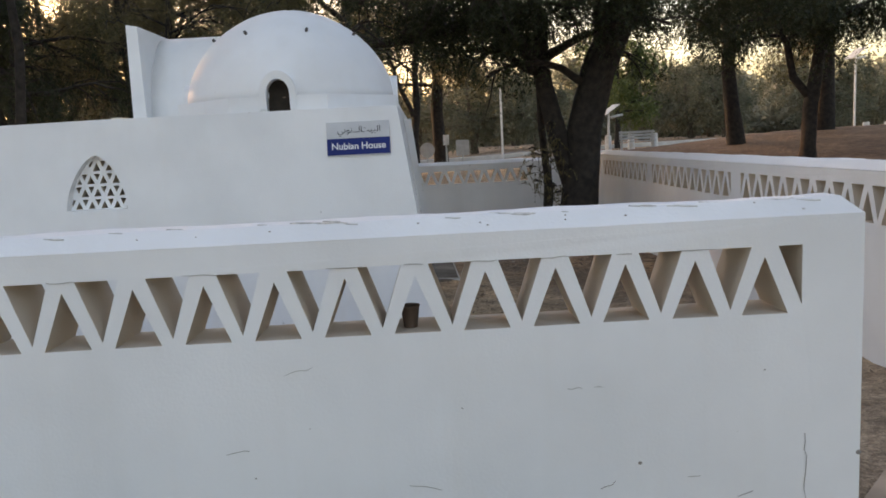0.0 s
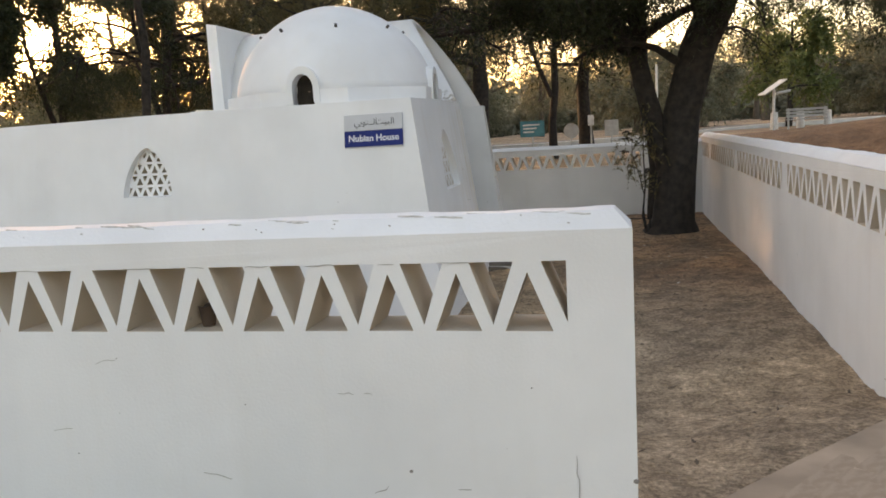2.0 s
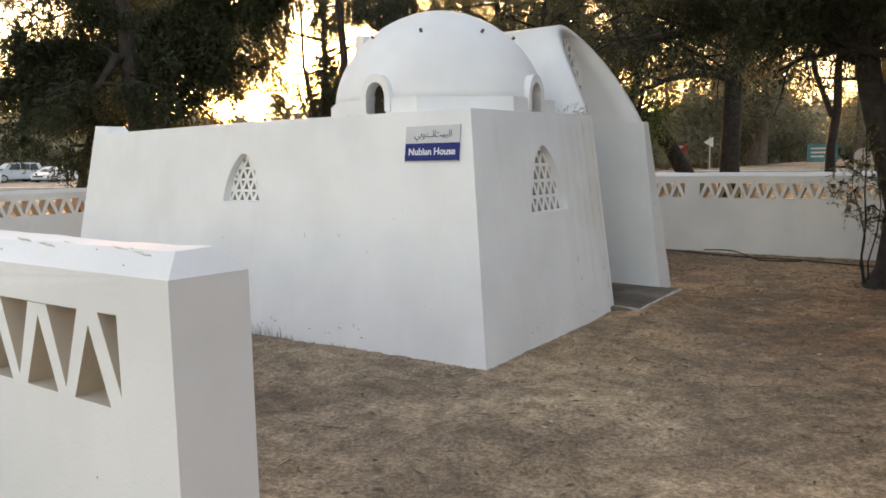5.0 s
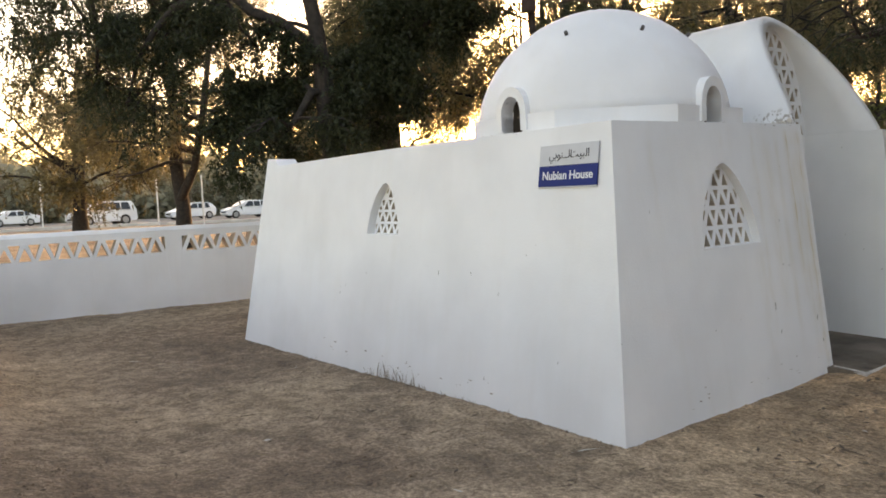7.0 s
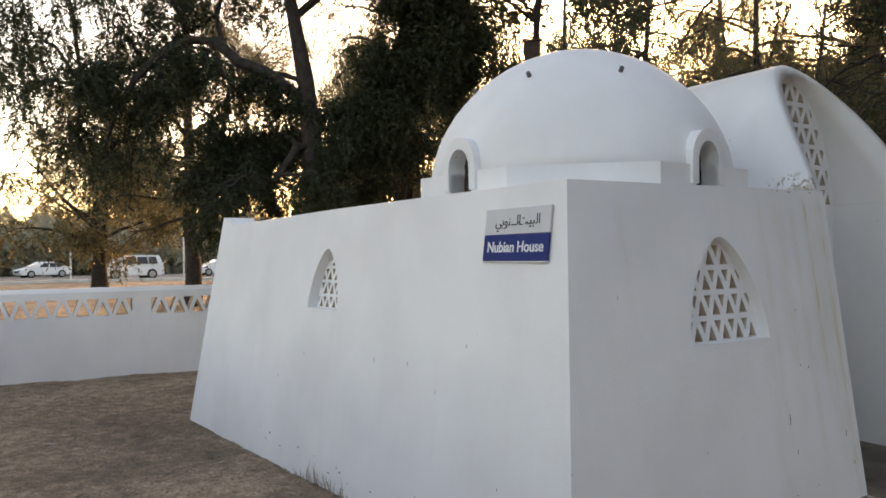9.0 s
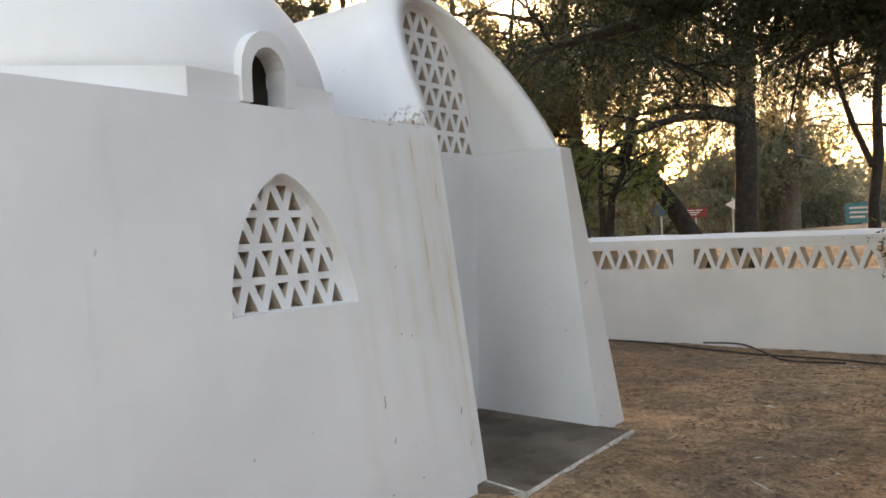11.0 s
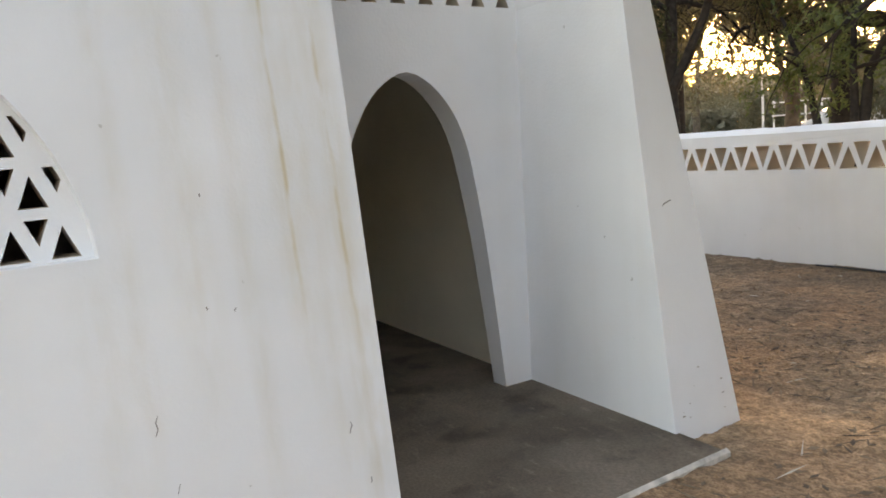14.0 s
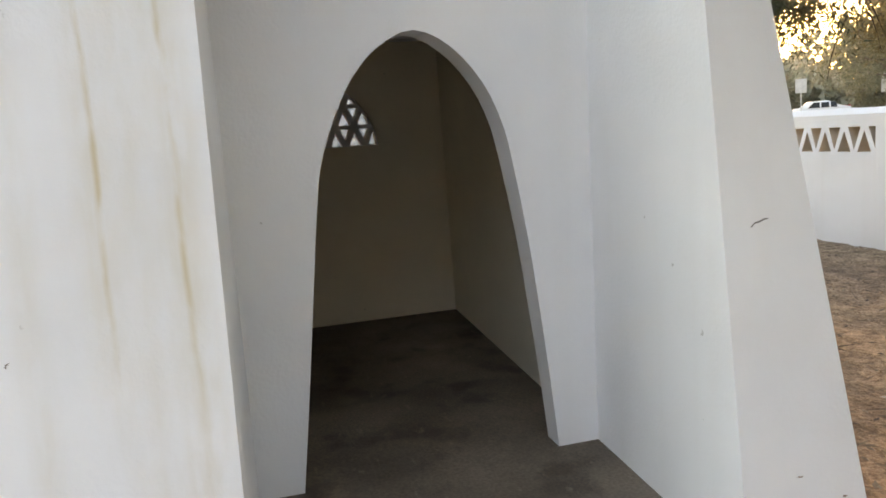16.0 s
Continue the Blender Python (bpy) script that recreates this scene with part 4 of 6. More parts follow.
make_tree((-8.6, 9.8, gz(-8.6, 9.8)), [
    [across(0.05, -0.1, 0.31), across(0.03, 1.0, 0.25), across(0, 2.37, 0.22), across(-0.08, 3.05, 0.21), across(-0.13, 3.5, 0.16), across(-0.23, 4.6, 0.14), across(-0.45, 5.8, 0.1), across(-0.6, 7.0, 0.07), across(-0.5, 8.2, 0.03)],
    [across(0.02, 2.85, 0.15), across(0.14, 3.08, 0.13), across(0.36, 3.3, 0.115, 0.1), across(0.72, 3.66, 0.1, 0.2), across(1.34, 4.47, 0.085, 0.3), across(1.65, 5.2, 0.07, 0.4), across(1.85, 5.9, 0.055, 0.4), across(2.2, 7.2, 0.03, 0.5)],
    [across(-0.2, 4.15, 0.11), across(-0.32, 4.28, 0.115), across(-0.82, 4.71, 0.1), across(-1.3, 4.9, 0.09, -0.1), across(-1.62, 5.2, 0.085, -0.2), across(-2.0, 5.22, 0.08, -0.3), across(-2.55, 4.96, 0.065, -0.3), across(-2.9, 4.6, 0.05, -0.3), across(-3.2, 4.15, 0.035, -0.3), across(-3.45, 3.4, 0.015, -0.3)],
    [across(-1.5, 5.1, 0.05, -0.2), across(-1.75, 5.75, 0.045, 0.2), across(-2.3, 5.5, 0.04, 0.3), across(-3.1, 5.05, 0.03, 0.4), across(-4.2, 4.7, 0.015, 0.5)],
    [across(-1.75, 5.2, 0.03), across(-1.55, 4.7, 0.028), across(-1.25, 4.3, 0.015)],
    [across(-0.12, 3.5, 0.08), across(-0.32, 3.5, 0.07, -0.2), across(-0.62, 3.0, 0.05, -0.3), across(-0.95, 2.7, 0.03, -0.3)],
    [across(-0.4, 5.6, 0.07), across(0.2, 6.3, 0.06, 0.4), across(0.9, 7.0, 0.04, 0.6)]],
    12, M_LEAF_DARK, "tall dark evergreen tree with forked trunk and arching limb", limbs=3, limb_len=1.9, leaves=150000, from_k=0.55, droop=0.3, leaf=(0.075, 0.03), twigs=6, clump=0.14, fall=1.1, share=0.8,
    clumps=[across(s_, z, r, d)[:3] + (r, w) for s_, z, r, w, d in (
        (-1.5, 3.5, 0.7, 1.3, 0.2), (-2.05, 3.1, 0.45, 1.0, -0.2), (-0.88, 3.75, 0.55, 1.2, 0.4), (0.66, 4.1, 0.75, 1.5, 0.1), (0.35, 3.6, 0.4, 1.2, -0.3), (0.95, 4.7, 0.6, 1.3, 0.3), (1.9, 5.5, 0.85, 1.4, 0.3),
        (2.5, 4.7, 0.6, 1.2, 0.2), (1.5, 5.9, 0.6, 1.2, 0.6), (-3.9, 4.9, 1.2, 0.12, 0.3), (-4.3, 4.0, 1.1, 0.12, 0.5), (-3.3, 5.5, 1.0, 0.14, 0.0), (-2.4, 5.7, 0.7, 0.2, 0.3), (-3.0, 3.7, 0.8, 0.16, -0.2),
        (-5.0, 5.6, 1.3, 0.12, 0.3), (-5.4, 4.6, 1.2, 0.12, 0.6), (-4.4, 6.6, 1.3, 0.14, 0.2), (-0.3, 6.6, 0.8, 0.4, 0.0), (1.0, 7.1, 0.8, 0.8, 0.4), (2.4, 7.0, 0.9, 0.8, 0.3), (-1.6, 6.6, 0.9, 0.3, 0.6), (-3.0, 6.7, 1.1, 0.25, 0.3),
        (1.6, 3.7, 0.5, 0.8, 0.8), (-1.0, 2.7, 0.4, 0.6, 0.5), (0.9, 2.9, 0.4, 0.5, 0.9))])
# trees beyond the back wall
make_tree((-2.4, 23.4, gz(-2.4, 23.4)), [up(0, 0, 11, 0.27, (0.3, 0.2), 8, 3)], 13, M_LEAF_GREY, "tall straight-trunked tree with level feathery branches",
          limbs=26, limb_len=3.8, leaves=70000, from_k=0.3, spread=0.6, droop=0.35, leaf=(0.14, 0.026), fall=1.8, twigs=7, low=3.5)
make_tree((-3.6, 24.0, gz(-3.6, 24.0)), [
    [(0, 0, 0, 0.3), (-0.15, 0, 0.8, 0.25), (-0.6, 0, 1.6, 0.23), (-1.2, 0, 2.4, 0.2), (-2.0, 0, 2.85, 0.18), (-2.9, 0, 3.05, 0.16), (-4.0, 0.1, 3.0, 0.13), (-4.9, 0.2, 3.2, 0.12), (-5.4, 0.3, 4.4, 0.1), (-6.2, 0.3, 5.6, 0.08), (-7.0, 0.4, 7.2, 0.04)],
    [(-1.9, 0, 2.8, 0.12), (-1.7, 0.3, 3.8, 0.1), (-1.3, 0.5, 5.2, 0.07), (-1.0, 0.6, 6.8, 0.03)],
    [(-4.6, 0.2, 3.1, 0.12), (-4.4, 0.3, 4.2, 0.1), (-3.8, 0.4, 5.6, 0.06), (-3.5, 0.5, 7.0, 0.03)]],
    14, M_LEAF_GREY, "leaning tree whose trunk arches sideways over the yard wall", limbs=11, limb_len=2.2, leaves=60000, from_k=0.45, droop=0.3, leaf=(0.13, 0.028), fall=1.8, twigs=7, low=3.2)
make_tree((-5.0, 21.4, gz(-5, 21.4)), [up(0, 0, 3.4, 0.13, (0.9, 0.1), 5, 5), up(-0.1, 0, 3.2, 0.1, (-1.2, 0.3), 5, 6), up(0.1, 0.1, 3.6, 0.1, (0.3, -0.3), 5, 7)],
          15, M_LEAF_FRESH, "small many-stemmed tree with yellowish leaves", limbs=5, limb_len=1.2, leaves=2600, from_k=0.55)
make_tree((0.4, 33.0, gz(0.4, 33)), [up(0, 0, 10.5, 0.3, (-0.3, 0), 8, 8)], 16, M_LEAF_GREY, "tall tree beside the road with a bare lower trunk", limbs=18, limb_len=3.0, leaves=26000, from_k=0.32, leaf=(0.16, 0.05), low=3.2, droop=0.25, fall=1.5)
make_tree((9.8, 25.0, gz(9.8, 25)), [up(0, 0, 9.5, 0.26, (-1.2, 0), 8, 9)], 17, M_LEAF_DARK, "leaning tree on the bare earth mound", limbs=16, limb_len=2.8, leaves=42000, from_k=0.36, droop=0.3, leaf=(0.13, 0.03), fall=1.6, low=3.3)
make_tree((9.9, 20.5, gz(9.9, 20.5)), [[(0, 0, 0, 0.27), (0.03, 0, 0.6, 0.2), (0.08, 0, 1.6, 0.18), (0.2, 0, 2.4, 0.17), (0.35, 0, 3.4, 0.13), (0.5, 0, 4.6, 0.09), (0.9, 0, 6.5, 0.04)],
                                        [(0.1, 0, 1.8, 0.11), (-0.35, 0.1, 2.4, 0.1), (-0.5, 0.1, 3.2, 0.09), (-0.9, 0.2, 4.2, 0.07), (-1.4, 0.2, 6.0, 0.03)]],
          18, M_LEAF_DARK, "forked tree on the bare earth mound", limbs=10, limb_len=2.2, leaves=42000, from_k=0.5, droop=0.3, leaf=(0.12, 0.03), fall=1.6, low=3.1)
make_tree((13.4, 26.5, gz(13.4, 26.5)), [up(0, 0, 9, 0.3, (0.2, 0.1), 8, 10)], 19, M_LEAF_GREY, "tall tree behind the earth mound", limbs=20, limb_len=3.0, leaves=30000, from_k=0.36, droop=0.3, leaf=(0.15, 0.045), fall=1.5, low=3.0)
make_tree((-6.5, 12.5, gz(-6.5, 12.5)), [up(0, 0, 8.5, 0.1, (0.1, 0), 7, 20)], 20, M_LEAF_DARK, "slender dark straight-trunked tree behind the house", limbs=14, limb_len=1.6, leaves=7000, from_k=0.62)
make_tree((-9.0, 28.5, gz(-9.0, 28.5)), [up(0, 0, 11.5, 0.34, (-0.4, 0), 7, 21)], 21, M_LEAF_GREY, "broad tree beyond the back wall", limbs=26, limb_len=3.8, leaves=40000, from_k=0.34, leaf=(0.16, 0.028), fall=1.3, twigs=7, low=3.8)
make_tree((-25.5, 12.7, gz(-25.5, 12.7)), [up(0, 0, 11, 0.3, (-1.8, 0.3), 7, 22), [(-0.1, 0, 1.9, 0.18), (0.7, 0.3, 3.0, 0.15), (1.4, 0.5, 5.0, 0.12), (2.4, 0.8, 9.0, 0.05)]],
          22, M_LEAF_GREY, "spreading tree at the edge of the car park", limbs=18, limb_len=3.8, leaves=70000, from_k=0.36, leaf=(0.17, 0.034), fall=1.2, twigs=7, low=3.6)
make_tree((-40.0, 12.2, gz(-40, 12.2)), [up(0, 0, 9, 0.4, (0.6, 0.3), 7, 23)], 23, M_LEAF_GREY, "rounded tree beside the car park road", limbs=22, limb_len=4.0, leaves=12000, from_k=0.2, leaf=(0.3, 0.12))
make_tree((-21.0, 15.6, gz(-21, 15.6)), [up(0, 0, 5, 0.16, (1.6, 0.5), 6, 24)], 24, M_LEAF_DARK, "small leaning tree near the car park", limbs=10, limb_len=1.8, leaves=8000, from_k=0.45, leaf=(0.14, 0.05))
make_tree((-17.5, 16.5, gz(-17.5, 16.5)), [up(0, 0, 11, 0.24, (0.5, 0.3), 8, 26), [(0, 0, 2.6, 0.14), (0.8, -0.2, 4.0, 0.12), (1.5, -0.3, 6.0, 0.09), (2.0, -0.3, 8.5, 0.04)]], 26, M_LEAF_GREY,
          "tall weeping tree behind the yard", limbs=20, limb_len=3.2, leaves=64000, from_k=0.34, leaf=(0.16, 0.03), fall=1.5, droop=0.25, twigs=7, low=3.2)
for n, (x, y, h, lx, ly, mt) in enumerate(((-9.6, 18.0, 8.0, 0.5, 0.3, M_LEAF_DARK), (-7.6, 20.3, 8.5, -0.4, 0.2, M_LEAF_GREY), (-14.7, 20.6, 9.5, 0.7, -0.2, M_LEAF_DARK), (-12.0, 25.5, 9.0, -0.6, 0.3, M_LEAF_GREY),
                                          (-21.0, 19.0, 10.0, 0.4, 0.2, M_LEAF_DARK), (-0.6, 28.0, 10.0, 0.5, 0.2, M_LEAF_GREY))):
    make_tree((x, y, gz(x, y)), [up(0, 0, h, 0.15, (lx, ly), 8, 50 + n), [(0, 0, 2.2, 0.09), (-lx, 0.4, 3.4, 0.08), (-lx * 2, 0.7, 5.0, 0.06), (-lx * 2.4, 0.9, h * 0.85, 0.03)]], 50 + n, mt,
              "weeping tree with fine hanging foliage behind the house", limbs=16, limb_len=2.7, leaves=40000, from_k=0.36 if n < 4 else 0.5, leaf=(0.13, 0.02), fall=1.8, droop=0.3, twigs=7, clump=0.24, hang=0.8, low=2.7)
make_tree((-19.0, 34.0, gz(-19, 34)), [up(0, 0, 13, 0.3, (0.6, -0.3), 8, 27)], 27, M_LEAF_GREY, "very tall weeping tree far behind the yard",
          limbs=28, limb_len=3.8, leaves=36000, from_k=0.3, leaf=(0.2, 0.035), fall=1.5, droop=0.25, twigs=6)
# young fresh-leaved tree by the far road
make_tree((10.0, 42.0, gz(10, 42)), [up(0, 0, 5.2, 0.16, (0.2, 0), 6, 25)], 25, M_LEAF_FRESH, "young tree with fresh yellow-green leaves", limbs=16, limb_len=2.0, leaves=6000, from_k=0.35, leaf=(0.22, 0.1))

# woods round about: three kinds of tree, set again and again
kinds = [make_tree((-14, 34, gz(-14, 34)), [up(0, 0, 8.5, 0.28, (0.5, 0.2), 6, 31), up(0.1, 0, 7, 0.16, (-1.6, 0.4), 6, 32)], 31, M_LEAF_PALE, "feathery grey-green desert tree in the woods", bark=M_BARK_GREY,
                   limbs=16, limb_len=3.0, leaves=12000, from_k=0.34, fall=1.2, leaf=(0.26, 0.06), droop=0.2, clump=0.5, thick=1.0, low=2.4),
         make_tree((-25, 22, gz(-25, 22)), [up(0, 0, 9.5, 0.3, (-0.4, 0.2), 6, 33)], 32, M_LEAF_GREY, "dark dense tree in the woods", bark=M_BARK_GREY,
                   limbs=24, limb_len=2.8, leaves=12000, from_k=0.3, leaf=(0.24, 0.08), droop=0.22, clump=0.5, thick=1.0, low=2.6),
         make_tree((7, 52, gz(7, 52)), [up(0, 0, 5.5, 0.2, (0.5, 0.2), 6, 34), up(0.1, 0, 5, 0.14, (-1.3, 0.4), 6, 35)], 33, M_LEAF_PALE, "low thorny tree in the woods", bark=M_BARK_GREY,
                   limbs=14, limb_len=2.4, leaves=9000, from_k=0.22, leaf=(0.28, 0.09), droop=0.15, clump=0.5, thick=1.0)]
for k in kinds:
    tagged(k, group="woods round the place")
rng = random.Random(77)
placed = 0
while placed < 150:
    # every fourth tree stands out of view to the east, added to shade the side wall
    behind = placed % 4 == 3
    bearing = radians(rng.uniform(50, 132) if behind else rng.uniform(-112, 66))
    dist = rng.uniform(14, 34) if behind else rng.choice((rng.uniform(36, 56), rng.uniform(52, 85), rng.uniform(75, 125), rng.uniform(80, 130)))
    x, y = 1.5 + dist * math.sin(bearing), 4 + dist * math.cos(bearing)
    if abs(math.degrees(math.atan2(x - 0.5, y - 10)) - SUN_BEARING) < 5 and dist < 50 or 2 < math.degrees(bearing) < 46 and dist < 58 or -36 < math.degrees(bearing) < 8 and dist < 52 or -100 < x < -44 and 8 < y < 44 and dist < 84 or (x < -28 and -5 < y < 30 and dist < 75) or (not behind and x > 4 and y > 4 and dist < 45 and y < 40) or (behind and x < 7.5):
        continue
    src = kinds[2] if dist > 75 and rng.random() < 0.6 else kinds[rng.randrange(3)]
    m = pose(x, y, gz(x, y), 0, 0, rng.uniform(0, 360))
    c = copy_thing(src, m)
    sc = rng.uniform(0.9, 1.25) if behind else rng.uniform(0.75, 1.2)
    c.scale = (sc * rng.uniform(0.9, 1.25), sc * rng.uniform(0.9, 1.25), sc)
    placed += 1

# a thinner stand of them between the back wall and the far scrub
for x, y in ((-29.5, 42.0), (-33.0, 47.5), (-37.5, 50.0), (-41.0, 57.0)):
    c = copy_thing(kinds[0], pose(x, y, gz(x, y), 0, 0, rng.uniform(0, 360)))
    c.scale = (1.0, 1.0, rng.uniform(0.8, 0.95))
for n in range(13):
    bearing, dist = radians(-37 + 5.2 * n + rng.uniform(-1, 1)), rng.uniform(62, 88)
    x, y = 1.5 + dist * math.sin(bearing), 4 + dist * math.cos(bearing)
    c = copy_thing(kinds[2 * (n % 3 > 0)], pose(x, y, gz(x, y), 0, 0, rng.uniform(0, 360)))
    sc = rng.uniform(0.8, 1.25)
    c.scale = (sc * rng.uniform(0.9, 1.3), sc * rng.uniform(0.9, 1.3), sc)


def undergrowth():
    """Scrub along the far edge of the view: one sheet of many small leaves in uneven heaps."""
    nr = np.random.RandomState(5)
    n = 300000
    b = np.radians(nr.uniform(-180, 180, n))
    row = nr.rand(n) < 0.4
    heap = np.sin(b * 23 + 3 * row) * 0.4 + np.sin(b * 61 + 1) * 0.3 + np.sin(b * 131 + 2 + row) * 0.3
    d = np.where(row, nr.uniform(88, 100, n), nr.uniform(112, 135, n))
    x, y = 1.5 + d * np.sin(b), 4 + d * np.cos(b)
    top = np.where(row, 5.0 + 2.4 * heap, 9.5 + 3.0 * heap) * (0.86 + 0.18 * nr.rand(n))
    z = 0.1 + nr.beta(1.0, 1.0, n) * top
    c = np.stack([x, y, z], 1)
    u, w = nr.normal(0, 1, (n, 3)), nr.normal(0, 1, (n, 3))
    u *= 0.56 / np.linalg.norm(u, axis=1, keepdims=True)
    w *= 0.40 / np.linalg.norm(w, axis=1, keepdims=True)
    v = np.stack([c - u * 0.7 + w, c + u, c - u * 0.7 - w], 1).reshape(-1, 3)
    me = bpy.data.meshes.new("undergrowth")
    me.from_pydata(v.tolist(), [], np.arange(n * 3).reshape(-1, 3).tolist())
    me.materials.append(M_LEAF_HAZY)
    return tagged(new("undergrowth", me), "grey-green scrub along the edge of the woods", "scrub", kind="stuff")


undergrowth()

# sprouts at the foot of the old tree, and a slender tree behind it
make_tree((2.02, 13.25, gz(2.02, 13.25)), [up(0, 0, 2.2, 0.018, (-0.1, 0), 5, 41), up(0.05, 0, 1.9, 0.014, (0.1, -0.1), 5, 42), up(0, 0.1, 1.7, 0.014, (-0.2, 0.1), 5, 43)],
          41, M_LEAF_GREY, "thin leafy suckers at the foot of the old tree", limbs=5, limb_len=0.3, leaves=900, leaf=(0.055, 0.03), twigs=3, name="sucker_shoots", clump=0.1, from_k=0.45, category="shrub")
make_tree((2.18, 15.3, gz(2.18, 15.3)), [up(0, 0, 7.5, 0.085, (-0.1, 0), 7, 44)], 44, M_LEAF_DARK, "slender straight dark tree near the back wall",
          limbs=10, limb_len=1.4, leaves=6000, leaf=(0.1, 0.03), from_k=0.62)

# ---- road, kerb and car park ----
M_ASPHALT = simple("pale_asphalt", (0.20, 0.185, 0.165), 0.9, vary=0.2, scale=0.5, bumpy=0.2)
M_KERB = simple("kerb_paint", (0.62, 0.60, 0.56), 0.8, vary=0.15, scale=2)
M_CAR = simple("white_car_paint", (0.78, 0.79, 0.80), 0.25, vary=0.02, bumpy=0)
M_SILVER = simple("silver_car_paint", (0.45, 0.48, 0.53), 0.3, metal=0.3, vary=0.02, bumpy=0)
M_GLASS = simple("dark_car_glass", (0.025, 0.03, 0.035), 0.08, vary=0.1, bumpy=0)
M_TYRE = simple("tyre_rubber", (0.02, 0.02, 0.02), 0.85, bumpy=0.2)
M_RIM = simple("alloy_rim", (0.45, 0.46, 0.47), 0.35, 0.7, bumpy=0)
M_LAMP = simple("lamp_glass", (0.6, 0.62, 0.62), 0.1, bumpy=0)
M_RED = simple("red_lens", (0.35, 0.02, 0.02), 0.25, bumpy=0)
M_POLE = simple("galvanised_pole", (0.5, 0.5, 0.48), 0.5, 0.3)
M_WHITE_PAINT = simple("white_painted_post", (0.72, 0.71, 0.68), 0.6)


def ribbon(name, pts, width, mat, lift, thick, label, category):
    """A band that follows the ground along pts."""
    dense = []
    for a, b in zip(pts, pts[1:]):
        n = max(2, int(math.hypot(b[0] - a[0], b[1] - a[1]) / 4))
        dense += [(a[0] + (b[0] - a[0]) * i / n, a[1] + (b[1] - a[1]) * i / n) for i in range(n)]
    dense.append(pts[-1])
    verts, faces = [], []
    for i, (x, y) in enumerate(dense):
        q, p = dense[min(i + 1, len(dense) - 1)], dense[max(i - 1, 0)]
        d = Vector((q[0] - p[0], q[1] - p[1], 0)).normalized()
        s = Vector((-d.y, d.x, 0)) * width / 2
        for sg in (-1, 1):
            g = max(terrain(x, y), terrain(x + s.x * sg, y + s.y * sg))
            verts += [(x + s.x * sg, y + s.y * sg, g + lift), (x + s.x * sg, y + s.y * sg, g + lift - thick)]
    for i in range(len(dense) - 1):
        a, b = i * 4, i * 4 + 4
        faces += [(a, a + 2, b + 2, b), (a + 1, b + 1, b + 3, a + 3), (a, b, b + 1, a + 1), (a + 2, a + 3, b + 3, b + 2)]
    faces += [(0, 1, 3, 2), (len(verts) - 4, len(verts) - 2, len(verts) - 1, len(verts) - 3)]
    return tagged(fixed(mesh_ob(name, verts, faces, mat)), label, category, kind="structure")


def polar(bearing, dist, eye=(3.2, 3.2)):
    b = radians(bearing)
    return (eye[0] + dist * math.sin(b), eye[1] + dist * math.cos(b))


ribbon("road", [polar(-100, 72), polar(-86, 74), polar(-76, 76), polar(-66, 72), polar(-56, 66), polar(-46, 62), polar(-34, 60)], 24, M_ASPHALT, 0.05, 0.4, "pale dusty car park road beyond the trees", "road")
ribbon("kerb", [polar(-100, 58), polar(-86, 60), polar(-76, 62), polar(-66, 58), polar(-56, 52), polar(-46, 48)], 0.4, M_KERB, 0.2, 0.5, "pale painted kerb of the car park", "kerb")
ribbon("road", [(-30, 47), (-14, 44), (-2, 43), (9, 46), (22, 52), (50, 62)], 7, M_ASPHALT, 0.05, 0.4, "pale road behind the yard", "road")
ribbon("kerb", [(-30, 42.9), (-14, 39.9), (-2, 38.9), (9.5, 42), (23, 48), (50, 58)], 0.4, M_KERB, 0.2, 0.5, "pale painted kerb of the road", "kerb")


